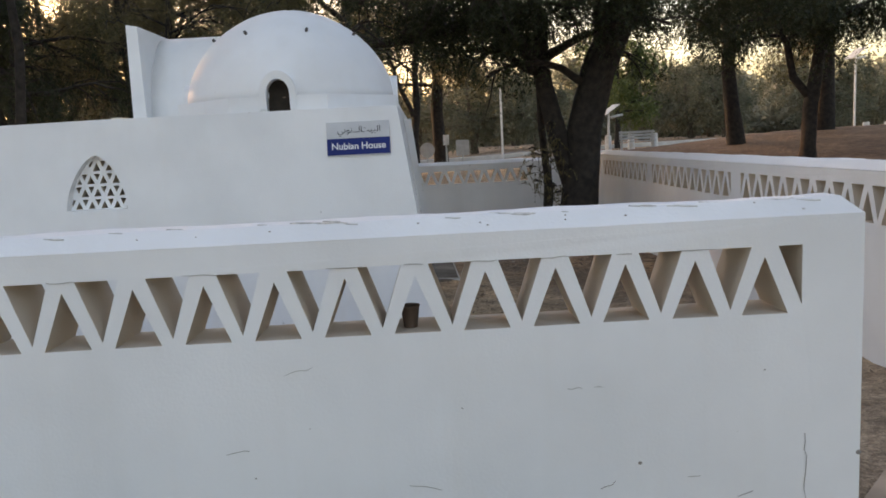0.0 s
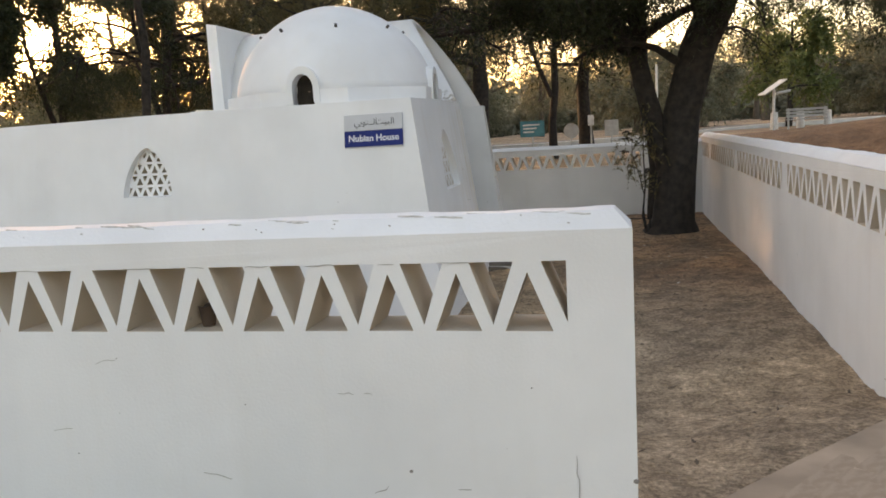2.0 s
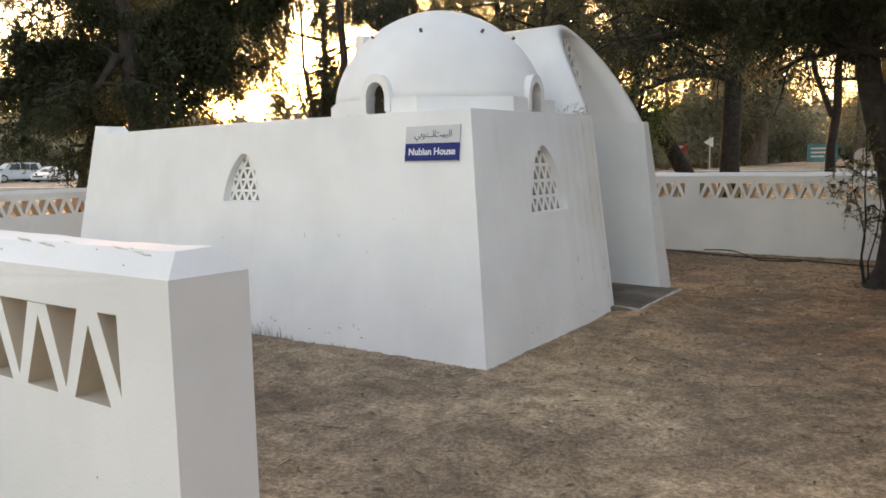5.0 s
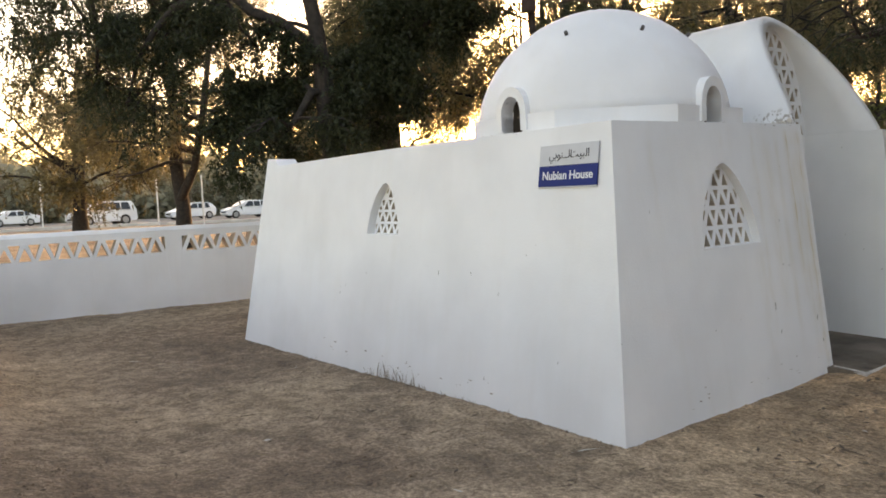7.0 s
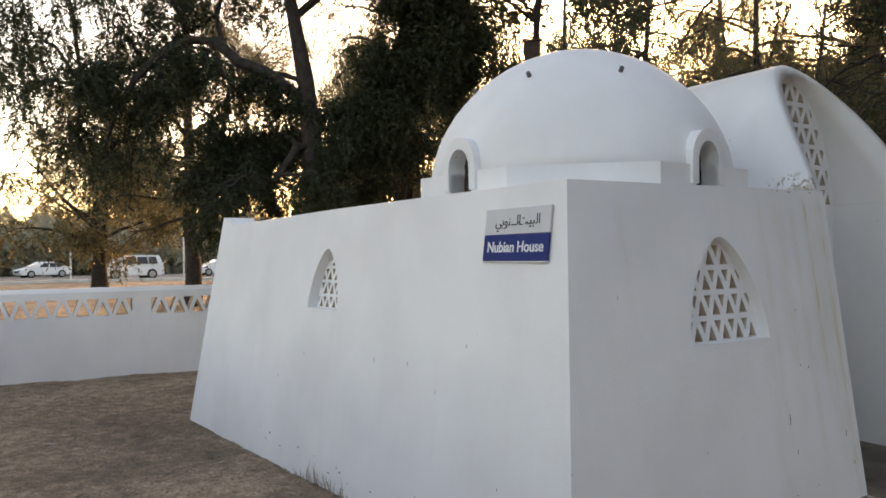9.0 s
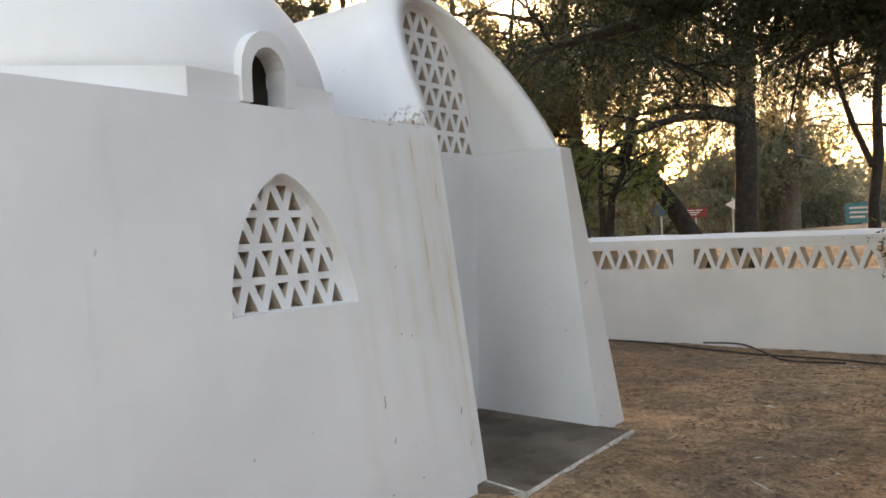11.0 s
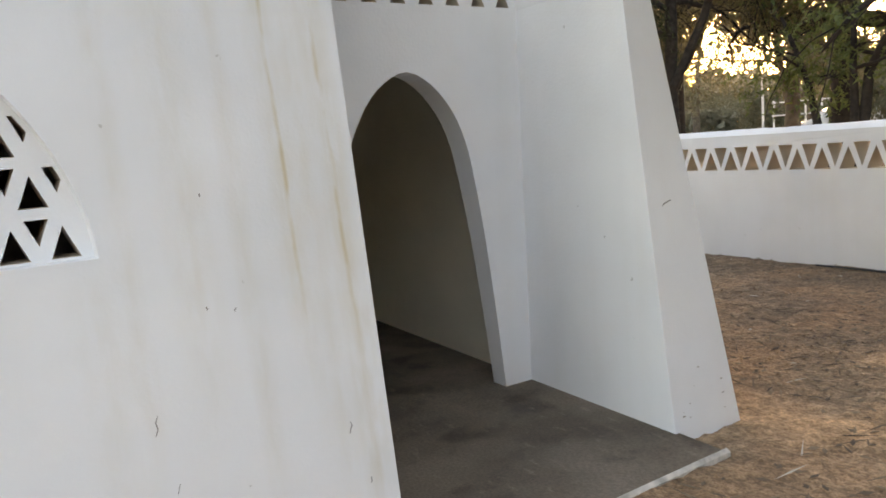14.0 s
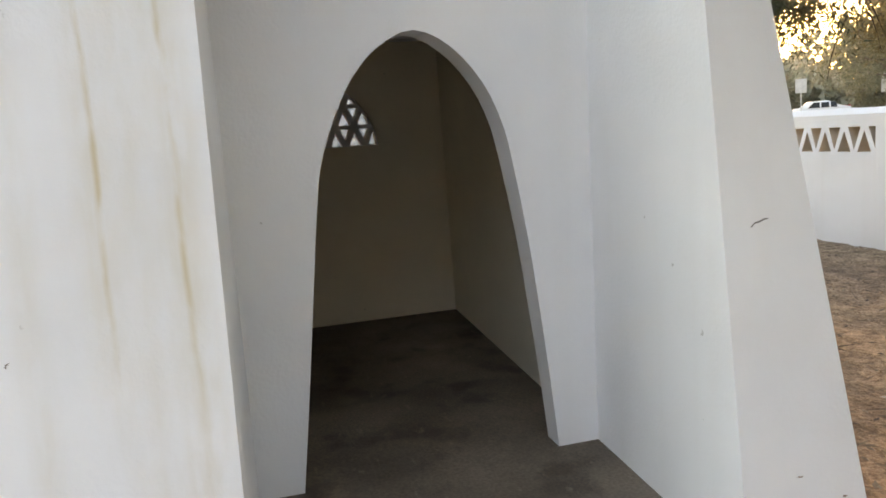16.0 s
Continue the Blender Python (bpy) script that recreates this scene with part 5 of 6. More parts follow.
def car(place, turn, outline, width, paint, label, wheel_r=0.34, axles=(-1.32, 1.35)):
    """outline: side view (along, up) anticlockwise from the lower rear; along is positive to the front."""
    root = tagged(empty("car", place, turn), label, "car", "cars in the car park")
    belt = 0.95 * max(z for _, z in outline) / 1.55
    top = max(z for _, z in outline)
    def across(z):
        return width / 2 * (1.0 if z < belt else 1.0 - 0.2 * (z - belt) / (top - belt))
    bm = bmesh.new()
    left = [bm.verts.new((a, across(z), z)) for a, z in outline]
    right = [bm.verts.new((a, -across(z), z)) for a, z in outline]
    bm.faces.new(left)
    bm.faces.new(right[::-1])
    n = len(outline)
    for i in range(n):
        bm.faces.new((left[i], right[i], right[(i + 1) % n], left[(i + 1) % n]))
    bmesh.ops.bevel(bm, geom=[e for e in bm.edges], offset=0.045, segments=2, affect="EDGES", clamp_overlap=True)
    part("body", bm, paint, root)
    roof = [(a, z) for a, z in outline if z > belt + 0.08]
    a0, a1 = min(a for a, z in roof), max(a for a, z in roof)
    lo, hi = belt + 0.06, top - 0.12
    cuts = [a0 + 0.12, a0 + (a1 - a0) * 0.34, a0 + (a1 - a0) * 0.66, a1 + 0.25]
    for side in (1, -1):
        for c0, c1 in zip(cuts, cuts[1:]):
            y0, y1 = side * (across(lo) + 0.012), side * (across(hi) + 0.012)
            e0, e1 = c0 + 0.05, c1 - 0.05
            t1 = e1 - (0.42 if c1 == cuts[-1] else 0.0)
            t0 = e0 + (0.12 if c0 == cuts[0] else 0.0)
            fixed(mesh_ob("side_window", [(e0, y0, lo), (e1, y0, lo), (t1, y1, hi), (t0, y1, hi), (e0, y0 - side * 0.03, lo), (e1, y0 - side * 0.03, lo), (t1, y1 - side * 0.03, hi), (t0, y1 - side * 0.03, hi)],
                          [(0, 1, 2, 3), (7, 6, 5, 4), (0, 4, 5, 1), (1, 5, 6, 2), (2, 6, 7, 3), (3, 7, 4, 0)], M_GLASS, root))
    front = sorted([q for q in outline if q[0] > 0 and q[1] > belt - 0.05], key=lambda q: q[1])
    (fa, fz), (ta, tz) = front[0], front[-1]
    fixed(mesh_ob("windscreen", [(fa - 0.02 + 0.03, y, fz + 0.06) for y in (-0.62, 0.62)] + [(ta + 0.06, y, tz - 0.07) for y in (0.55, -0.55)] +
                  [(fa - 0.08, y, fz + 0.03) for y in (-0.62, 0.62)] + [(ta - 0.05, y, tz - 0.1) for y in (0.55, -0.55)],
                  [(0, 1, 2, 3), (7, 6, 5, 4), (0, 4, 5, 1), (1, 5, 6, 2), (2, 6, 7, 3), (3, 7, 4, 0)], M_GLASS, root))
    nose = max(a for a, _ in outline)
    for side in (1, -1):
        bm = bmesh.new()
        bmesh.ops.create_uvsphere(bm, u_segments=10, v_segments=6, radius=1, matrix=Matrix.Translation((nose - 0.12, side * (width / 2 - 0.25), 0.68)) @ Matrix.Diagonal((0.16, 0.2, 0.09, 1)))
        part("headlight", bm, M_LAMP, root)
        bm = bmesh.new()
        bmesh.ops.create_uvsphere(bm, u_segments=8, v_segments=6, radius=1, matrix=Matrix.Translation((min(a for a, _ in outline) + 0.1, side * (width / 2 - 0.16), 0.9)) @ Matrix.Diagonal((0.12, 0.1, 0.15, 1)))
        part("tail_light", bm, M_RED, root)
    ob = box(nose - 0.06, nose + 0.015, -0.5, 0.5, 0.48, 0.62, M_GLASS, "radiator_grille", root, bevel=0.01)
    for ax in axles:
        for side in (1, -1):
            bm = bmesh.new()
            m = Matrix.Translation((ax, side * (width / 2 - 0.09), wheel_r)) @ Euler((radians(90), 0, 0)).to_matrix().to_4x4()
            bmesh.ops.create_cone(bm, cap_ends=True, segments=22, radius1=wheel_r, radius2=wheel_r, depth=0.24, matrix=m)
            bmesh.ops.bevel(bm, geom=[e for e in bm.edges if len(e.link_faces) == 2 and e.calc_face_angle() > 1.0], offset=0.03, segments=2, affect="EDGES")
            tyre = part("wheel", bm, M_TYRE, root)
            bm = bmesh.new()
            m = Matrix.Translation((ax, side * (width / 2 + 0.025), wheel_r)) @ Euler((radians(90), 0, 0)).to_matrix().to_4x4()
            bmesh.ops.create_cone(bm, cap_ends=True, segments=18, radius1=wheel_r * 0.62, radius2=wheel_r * 0.62, depth=0.03, matrix=m)
            part("rim", bm, M_RIM, tyre)
    return root


SUV = [(-2.4, 0.45), (-2.3, 0.3), (2.2, 0.3), (2.4, 0.45), (2.38, 0.95), (1.35, 1.12), (0.65, 1.78), (0.2, 1.86), (-2.05, 1.84), (-2.36, 1.15)]
HATCH = [(-2.0, 0.4), (-1.9, 0.25), (2.0, 0.25), (2.15, 0.4), (2.1, 0.72), (1.25, 0.98), (0.35, 1.47), (-0.5, 1.53), (-1.6, 1.42), (-2.05, 0.95)]
SALOON = [(-2.2, 0.42), (-2.1, 0.25), (2.1, 0.25), (2.28, 0.42), (2.22, 0.72), (1.25, 0.95), (0.45, 1.42), (-0.7, 1.46), (-1.5, 1.02), (-2.22, 0.92)]


def park(bearing, dist, outline, width, paint, label, turn=22, eye=(3.2, 3.2), **more):
    x, y = polar(bearing, dist, eye)
    zs = terrain(x, y) + 0.05
    # sideways to the yard, nose to the left as seen from it, turned a little towards it
    heading = math.degrees(math.atan2(math.sin(radians(bearing)), -math.cos(radians(bearing)))) + turn
    return car((x, y, zs), heading, outline, width, paint, label, **more)


park(-76.9, 65, SUV, 1.88, M_CAR, "boxy white off-road car parked on the road", wheel_r=0.4, axles=(-1.42, 1.4))
park(-71.1, 74, HATCH, 1.72, M_CAR, "white hatchback parked under the trees")
park(-67.3, 70, HATCH, 1.72, M_CAR, "rounded white hatchback parked under the trees")
park(-62.3, 80, SALOON, 1.74, M_CAR, "white saloon car seen from the front", turn=52)
park(-64.6, 84, SUV, 1.8, M_SILVER, "grey pickup-like car behind the hatchback", wheel_r=0.38)
park(-82.3, 80, SALOON, 1.76, M_CAR, "distant white saloon car")
park(-53.4, 66, SUV, 1.8, M_SILVER, "silver car parked on the road", eye=(2.24, 0.46), wheel_r=0.38)
park(-50.2, 70, SALOON, 1.76, M_CAR, "white saloon parked beside the road", eye=(2.24, 0.46))
park(-29.4, 56, SUV, 1.85, M_CAR, "white car with a dark window line behind the yard", eye=(2.4, 7.4), turn=10, wheel_r=0.38)
park(-48.9, 64, SALOON, 1.76, M_CAR, "white car beyond the yard wall", eye=(1.8, 10.0), turn=8)


# ---- posts, signs and lamps by the roads ----
def rod(name, p, q, r, mat, parent=None, sides=10):
    p, q = Vector(p), Vector(q)
    bm = bmesh.new()
    d = q - p
    m = Matrix.Translation((p + q) / 2) @ d.to_track_quat("Z", "Y").to_matrix().to_4x4()
    bmesh.ops.create_cone(bm, cap_ends=True, segments=sides, radius1=r, radius2=r * 0.92, depth=d.length, matrix=m)
    return part(name, bm, mat, parent)


def facing(x, y):
    """Turn so that a board's face looks towards the yard's gate."""
    return math.degrees(math.atan2(2.0 - y, 2.5 - x)) + 90


def sign_board(x, y, height, w, h, mat, label, shape="board", legs=1, bars=None):
    height = max(1.2, height - rise(x, y))
    root = tagged(empty("road_sign", (x, y, terrain(x, y) - 0.05), facing(x, y)), label, "sign")
    for k in range(legs):
        lx = 0 if legs == 1 else (k - 0.5) * w * 0.7
        rod("post", (lx, 0.03, 0), (lx, 0.03, height), 0.035, M_POLE, root)
    if shape == "board":
        box(-w / 2, w / 2, -0.03, 0.0, height - h, height, mat, "board", root, bevel=0.008)
        if bars:
            for i in range(3):
                box(-w * 0.38, w * (0.3 - 0.12 * i), -0.036, -0.03, height - h * (0.3 + 0.22 * i), height - h * (0.2 + 0.22 * i), bars, "text_bar", root)
    else:
        bm = bmesh.new()
        seg = 24 if shape == "round" else 3
        m = Matrix.Translation((0, -0.015, height - h / 2)) @ Euler((radians(90), 0, 0)).to_matrix().to_4x4() @ pose(0, 0, 0, 0, 0, 90)
        bmesh.ops.create_cone(bm, cap_ends=True, segments=seg, radius1=h / 2, radius2=h / 2, depth=0.03, matrix=m)
        part("board", bm, mat, root)
    return root


M_TEAL = simple("teal_board", (0.05, 0.22, 0.26), 0.5, vary=0.3, scale=3)
M_REDBOARD = simple("red_brown_board", (0.28, 0.05, 0.04), 0.5)
M_BLUEBOARD = simple("blue_board", (0.04, 0.10, 0.22), 0.5)
M_GREYBOARD = simple("grey_sign_back", (0.5, 0.5, 0.48), 0.5)
sign_board(-2.3, 37.5, 2.1, 1.15, 0.75, M_TEAL, "teal information board on a post", bars=M_WHITE_PAINT)
sign_board(-0.2, 32.5, 1.8, 0.62, 0.62, M_GREYBOARD, "grey back of a round road sign", "round")
sign_board(1.4, 35.5, 1.95, 0.6, 0.7, M_GREYBOARD, "pale square road sign beside the road", bars=M_POLE)
sign_board(0.6, 32.4, 2.2, 0.24, 0.42, M_WHITE_PAINT, "small white notice on the tree trunk")
for b, d, ey, hgt, w, h, mt, lab, shp in ((-19.7, 34, (2.43, 7.4), 2.2, 0.95, 0.42, M_REDBOARD, "dark red direction board on a post", "board"),
                                         (-16.3, 36, (2.54, 5.2), 2.6, 0.6, 0.6, M_WHITE_PAINT, "triangular warning sign on a post", "tri"),
                                         (-22.1, 35, (2.43, 7.4), 2.5, 0.6, 0.6, M_BLUEBOARD, "dark blue round road sign", "round"),
                                         (-49.8, 50, (1.8, 10.0), 2.9, 0.6, 0.8, M_GREYBOARD, "pale board on a post beyond the wall", "board"),
                                         (-44.7, 50, (1.95, 9.7), 2.9, 0.6, 1.1, M_GREYBOARD, "stacked pale boards on a post", "board")):
    x, y = polar(b, d, ey)
    sign_board(x, y, hgt, w, h, mt, lab, shp, bars=M_WHITE_PAINT if shp == "board" and mt is M_REDBOARD else None)


def solar_lamp(x, y, height, label):
    height -= rise(x, y)
    root = tagged(empty("street_lamp", (x, y, terrain(x, y) - 0.05), 20), label, "street lamp")
    rod("pole", (0, 0, 0), (0, 0, height), 0.06, M_WHITE_PAINT, root)
    block([(-0.55, -0.3, height - 0.35), (0.45, -0.3, height + 0.25), (0.45, 0.3, height + 0.25), (-0.55, 0.3, height - 0.35),
           (-0.57, -0.3, height - 0.31), (0.43, -0.3, height + 0.29), (0.43, 0.3, height + 0.29), (-0.57, 0.3, height - 0.31)], M_GREYBOARD, "solar_panel", root)
    rod("lamp_head", (0.1, 0, height - 0.3), (0.75, 0, height - 0.2), 0.06, M_GREYBOARD, root)
    return root


solar_lamp(8.2, 36.0, 2.9, "white solar street lamp with a tilted panel")
solar_lamp(24.0, 44.0, 5.6, "tall solar street lamp with a tilted panel")
for b, d, hgt in ((4.6, 39, 4.3), (-70.3, 55, 3.4), (-73.3, 60, 3.6), (-80.5, 66, 3.6), (-31.5, 45, 3.4)):
    x, y = polar(b, d, (0.4, 0.0) if b > 0 else (3.2, 3.2))
    tagged(rod("lamp_post", (x, y, terrain(x, y) - 0.05), (x, y, terrain(x, y) + hgt - rise(x, y)), 0.06, M_WHITE_PAINT), "slim pale lamp post beside the road", "post")
for b in (12.2, 13.8, 15.4, 28.8, 30.0, 31.4, 33.0):
    x, y = polar(b, 38 if b < 20 else 42, (0.4, 0.0))
    bm = bmesh.new()
    bmesh.ops.create_cone(bm, cap_ends=True, segments=14, radius1=0.17, radius2=0.15, depth=0.8, matrix=Matrix.Translation((0, 0, 0.4)))
    bmesh.ops.bevel(bm, geom=[e for e in bm.edges if e.calc_length() < 0.12], offset=0.03, segments=2, affect="EDGES")
    ob = tagged(part("bollard", bm, M_WHITE_PAINT), "short white concrete bollard by the road", "bollard", "bollards along the road")
    ob.matrix_world = pose(x, y, terrain(x, y) - 0.03)


def bench(x, y):
    root = tagged(empty("park_bench", (x, y, terrain(x, y)), facing(x, y)), "grey park bench beside the road", "bench")
    for i in range(3):
        box(-0.8, 0.8, -0.2 + i * 0.14, -0.09 + i * 0.14, 0.42, 0.46, M_POLE, "seat_slat", root)
        box(-0.8, 0.8, 0.22, 0.25, 0.52 + i * 0.14, 0.62 + i * 0.14, M_POLE, "back_slat", root)
    for sx in (-0.7, 0.7):
        box(sx - 0.04, sx + 0.04, -0.18, -0.1, 0.0, 0.42, M_POLE, "leg", root)
        box(sx - 0.04, sx + 0.04, 0.16, 0.22, 0.0, 0.92, M_POLE, "leg", root)


bench(*polar(14.2, 37, (0.4, 0.0)))


def rack():
    """White tube frame behind the yard."""
    x, y = polar(-31.2, 48, (2.43, 7.4))
    root = tagged(empty("tube_frame", (x, y, terrain(x, y)), facing(x, y)), "white tubular frame beside the parked car", "frame")
    for i in range(5):
        rod("upright", (-1.6 + i * 0.8, 0, -0.05), (-1.6 + i * 0.8, 0, 2.4), 0.05, M_WHITE_PAINT, root)
    for z in (0.8, 1.6, 2.3):
        rod("rail", (-1.7, 0.06, z), (1.7, 0.06, z), 0.035, M_WHITE_PAINT, root)


rack()

# ---- small things in the yard ----
M_CUP = simple("brown_paper_cup", (0.09, 0.06, 0.045), 0.6)
M_HOSE = simple("black_hose", (0.018, 0.018, 0.018), 0.6)


def paper_cup():
    bm = bmesh.new()
    prof = [(0.0, 0.0), (0.026, 0.0), (0.027, 0.004), (0.037, 0.082), (0.040, 0.084), (0.040, 0.089), (0.036, 0.089), (0.034, 0.08), (0.025, 0.008), (0.0, 0.008)]
    rows = [[bm.verts.new((r * math.cos(math.tau * q / 20), r * math.sin(math.tau * q / 20), z)) for q in range(20)] for r, z in prof[1:-1]]
    for a, b in zip(rows, rows[1:]):
        for q in range(20):
            bm.faces.new((a[q], a[(q + 1) % 20], b[(q + 1) % 20], b[q]))
    bm.faces.new(rows[0][::-1])
    bm.faces.new(rows[-1])
    ob = tagged(part("paper_cup", bm, M_CUP, smooth=True), "empty dark brown paper cup standing in a wall opening", "cup")
    ob.matrix_world = pose(-0.165, 3.03, 0.969)


paper_cup()


def hose(pts, label):
    cu = bpy.data.curves.new("hose", "CURVE")
    cu.dimensions, cu.bevel_depth, cu.bevel_resolution = "3D", 0.011, 2
    sp = cu.splines.new("BEZIER")
    sp.bezier_points.add(len(pts) - 1)
    for b, (x, y, dz) in zip(sp.bezier_points, pts):
        b.co = (x, y, terrain(x, y) + 0.02 + dz)
        b.handle_left_type = b.handle_right_type = "AUTO"
    tmp = bpy.data.objects.new("hose", cu)
    me = bpy.data.meshes.new_from_object(tmp)
    bpy.data.objects.remove(tmp)
    me.materials.append(M_HOSE)
    return tagged(new("hose", me), label, "hose")


hose([(-2.3, 16.1, 0), (-1.5, 16.0, 0.01), (-0.7, 15.75, 0), (0.1, 15.6, 0.0), (0.8, 15.45, 0.02), (1.6, 15.35, 0), (2.3, 15.2, 0)], "black irrigation hose lying along the wall")
hose([(-0.9, 16.05, 0.04), (-0.4, 15.95, 0.06), (-0.1, 15.7, 0.03), (0.25, 15.35, 0.0), (0.9, 15.2, 0.03)], "short loose end of black irrigation hose")


def litter():
    """Dry leaves, twigs and pods on the sand, thickest under the old tree and along the walls."""
    nr = np.random.RandomState(9)
    verts, faces = [], []
    made = 0
    while made < 4200:
        x, y = nr.uniform(-9.3, 3.0), nr.uniform(3.4, 16.3)
        if -6.4 < x < 0.3 and 6.9 < y < 12.2:
            continue
        near = math.exp(-((x - 2) ** 2 + (y - 13) ** 2) / 26) + 0.05 + 0.6 * (y > 15.3)
        if nr.rand() > near:
            continue
        z = terrain(x, y) + relief(x, y) + 0.006
        a = nr.uniform(0, math.tau)
        L, W = (nr.uniform(0.02, 0.05), nr.uniform(0.008, 0.016)) if nr.rand() < 0.85 else (nr.uniform(0.06, 0.16), 0.005)
        d, s = Vector((math.cos(a), math.sin(a), nr.uniform(-0.15, 0.2))) * L, Vector((-math.sin(a), math.cos(a), nr.uniform(-0.3, 0.3))) * W
        p = Vector((x, y, z))
        k = len(verts)
        verts += [p - d, p + s, p + d, p - s, p + Vector((0, 0, 0.006))]
        faces += [(k, k + 3, k + 4), (k + 3, k + 2, k + 4), (k + 2, k + 1, k + 4), (k + 1, k, k + 4)]
        made += 1
    m, t, b = material("dry_litter", 0.9)
    g = t.nodes.new("ShaderNodeNewGeometry")
    t.links.new(ramp(t, g.outputs["Random Per Island"], [(0.0, (0.09, 0.062, 0.043)), (0.6, (0.19, 0.135, 0.09)), (0.97, (0.3, 0.22, 0.14)), (0.99, (0.55, 0.5, 0.42))]), b.inputs["Base Color"])
    return tagged(mesh_ob("leaf_litter", verts, faces, m), "dry leaves and twigs scattered over the sand", "litter", kind="stuff")


litter()


def crack(pts, width, place, label, parent_name):
    """A thin dark crack in plaster, as a shallow dark sliver let into the face."""
    root = bpy.data.objects[parent_name]
    verts, faces = [], []
    for i, (x, z) in enumerate(pts):
        w = 0.6 * width * (0.4 + 0.6 * math.sin(math.pi * (i + 0.5) / len(pts)))
        (xa, za), (xb, zb) = pts[max(i - 1, 0)], pts[min(i + 1, len(pts) - 1)]
        run = math.hypot(xb - xa, zb - za) or 1.0
        ox, oz = w * (zb - za) / run, -w * (xb - xa) / run
        verts += [(x - ox, place, z - oz), (x + ox, place, z + oz), (x, place + 0.004, z)]
    for i in range(len(pts) - 1):
        a, b = i * 3, i * 3 + 3
        faces += [(a, a + 1, b + 1, b), (a + 1, a + 2, b + 2, b + 1), (a + 2, a, b, b + 2)]
    ob = mesh_ob("crack", verts, faces, M_CRACK, label=label)
    ob.parent = root
    ob.matrix_parent_inverse = root.matrix_world.inverted()
    return ob


M_CRACK = simple("crack_shadow", (0.27, 0.245, 0.22), 0.95, bumpy=0)
rng = random.Random(4)
for x, z, n, dx, dz, w in ((1.362, 0.49, 9, 0.0, -0.035, 0.0022), (-0.66, 0.83, 5, 0.028, 0.006, 0.0016), (0.43, 0.72, 4, 0.02, -0.002, 0.0016), (0.53, 0.715, 3, 0.02, 0.0, 0.0014),
                           (0.55, 0.30, 4, 0.022, 0.01, 0.002), (0.9, 0.33, 3, 0.02, 0.003, 0.0018), (-0.2, 0.36, 5, 0.03, -0.006, 0.0016), (1.1, 0.24, 4, 0.02, 0.006, 0.002), (-0.9, 0.52, 4, 0.03, 0.005, 0.0015)):
    crack([(x + dx * i + rng.uniform(-0.006, 0.006), z + dz * i + rng.uniform(-0.006, 0.006)) for i in range(n)], w, 2.9225, "fine dark crack in the plaster", "wall_front")
# hairline joints where the zigzag bars meet the beam above them
for i in (1, 2, 3, 4, 5, 6, 8, 10):
    x = 1.58 - (0.237 + 0.2671 * (i + 0.535))
    half = rng.uniform(0.03, 0.075)
    crack([(x - half + half * k / 2.5 + rng.uniform(-0.004, 0.004), 1.2335 + rng.uniform(-0.0025, 0.003)) for k in range(6)], 0.0022, 2.9225, "fine dark crack in the plaster", "wall_front")
for x, z, r in ((0.709, 0.398, 0.009), (1.574, 0.394, 0.012), (0.02, 0.66, 0.004), (-0.8, 0.42, 0.004), (1.2, 0.75, 0.004)):
    bm = bmesh.new()
    bmesh.ops.create_icosphere(bm, subdivisions=1, radius=r, matrix=Matrix.Translation((x, 2.925, z)) @ Matrix.Diagonal((1, 0.4, 0.85, 1)))
    ob = part("chip", bm, M_CRACK, label="small chipped spot in the plaster")
    ob.parent = bpy.data.objects["wall_front"]
    ob.matrix_parent_inverse = bpy.data.objects["wall_front"].matrix_world.inverted()


# ---- chipped edges and broken plaster ----
M_CHIP = simple("chipped_render", (0.26, 0.19, 0.135), 0.95, vary=0.4, scale=30, bumpy=0.4)


def chip_line(name, place, count, seed, parent, label, size=(0.012, 0.05), mat=None, slim=1.0):
    """Small flat flaked spots strewn along an edge: place(k, j) gives a spot and the way its face looks."""
    rr = random.Random(seed)
    for n in range(count):
        p, face = place(rr.random(), rr.random())
        face = Vector(face).normalized()
        along = face.cross(Vector((0.05, 0.05, 1))).normalized()
        across = face.cross(along)
        bm = bmesh.new()
        w = rr.uniform(*size)
        m = 9
        lo, hi = [], []
        for i in range(m):
            a = math.tau * i / m
            q = Vector(p) + along * math.cos(a) * w * rr.uniform(0.5, 1.2) + across * math.sin(a) * w * slim * rr.uniform(0.08, 0.35)
            lo.append(bm.verts.new(q - face * 0.003))
            hi.append(bm.verts.new(q + face * 0.0015))
        bm.faces.new(hi)
        for i in range(m):
            bm.faces.new((lo[i], lo[(i + 1) % m], hi[(i + 1) % m], hi[i]))
        bmesh.ops.recalc_face_normals(bm, faces=bm.faces[:])
        ob = part(name, bm, mat or M_CHIP, label=label)
        ob.parent = parent
        ob.matrix_parent_inverse = parent.matrix_world.inverted()


wall_front = bpy.data.objects["wall_front"]
chip_line("chip", lambda k, j: ((1.45 - 4.2 * k, 2.928 + 0.068 * (0.3 + 0.7 * j), 1.346 + 0.061 * (0.3 + 0.7 * j)), (0, -0.66, 0.75)), 14, 3, wall_front, "dark chipped spot on the coping", (0.002, 0.006))
M_SCUFF = simple("grey_weathered_plaster", (0.60, 0.58, 0.55), 0.9, vary=0.3, scale=40, bumpy=0.3)
chip_line("scuff", lambda k, j: ((1.4 - 4.6 * k, 2.928 + 0.07 + 0.02 * (j - 0.75), 1.4065 + 0.018 * min(0.0, j - 0.75)), (0, -0.35, 0.93)), 34, 13, wall_front, "grey scuffed patch along the coping edge", (0.012, 0.06), M_SCUFF, 0.35)
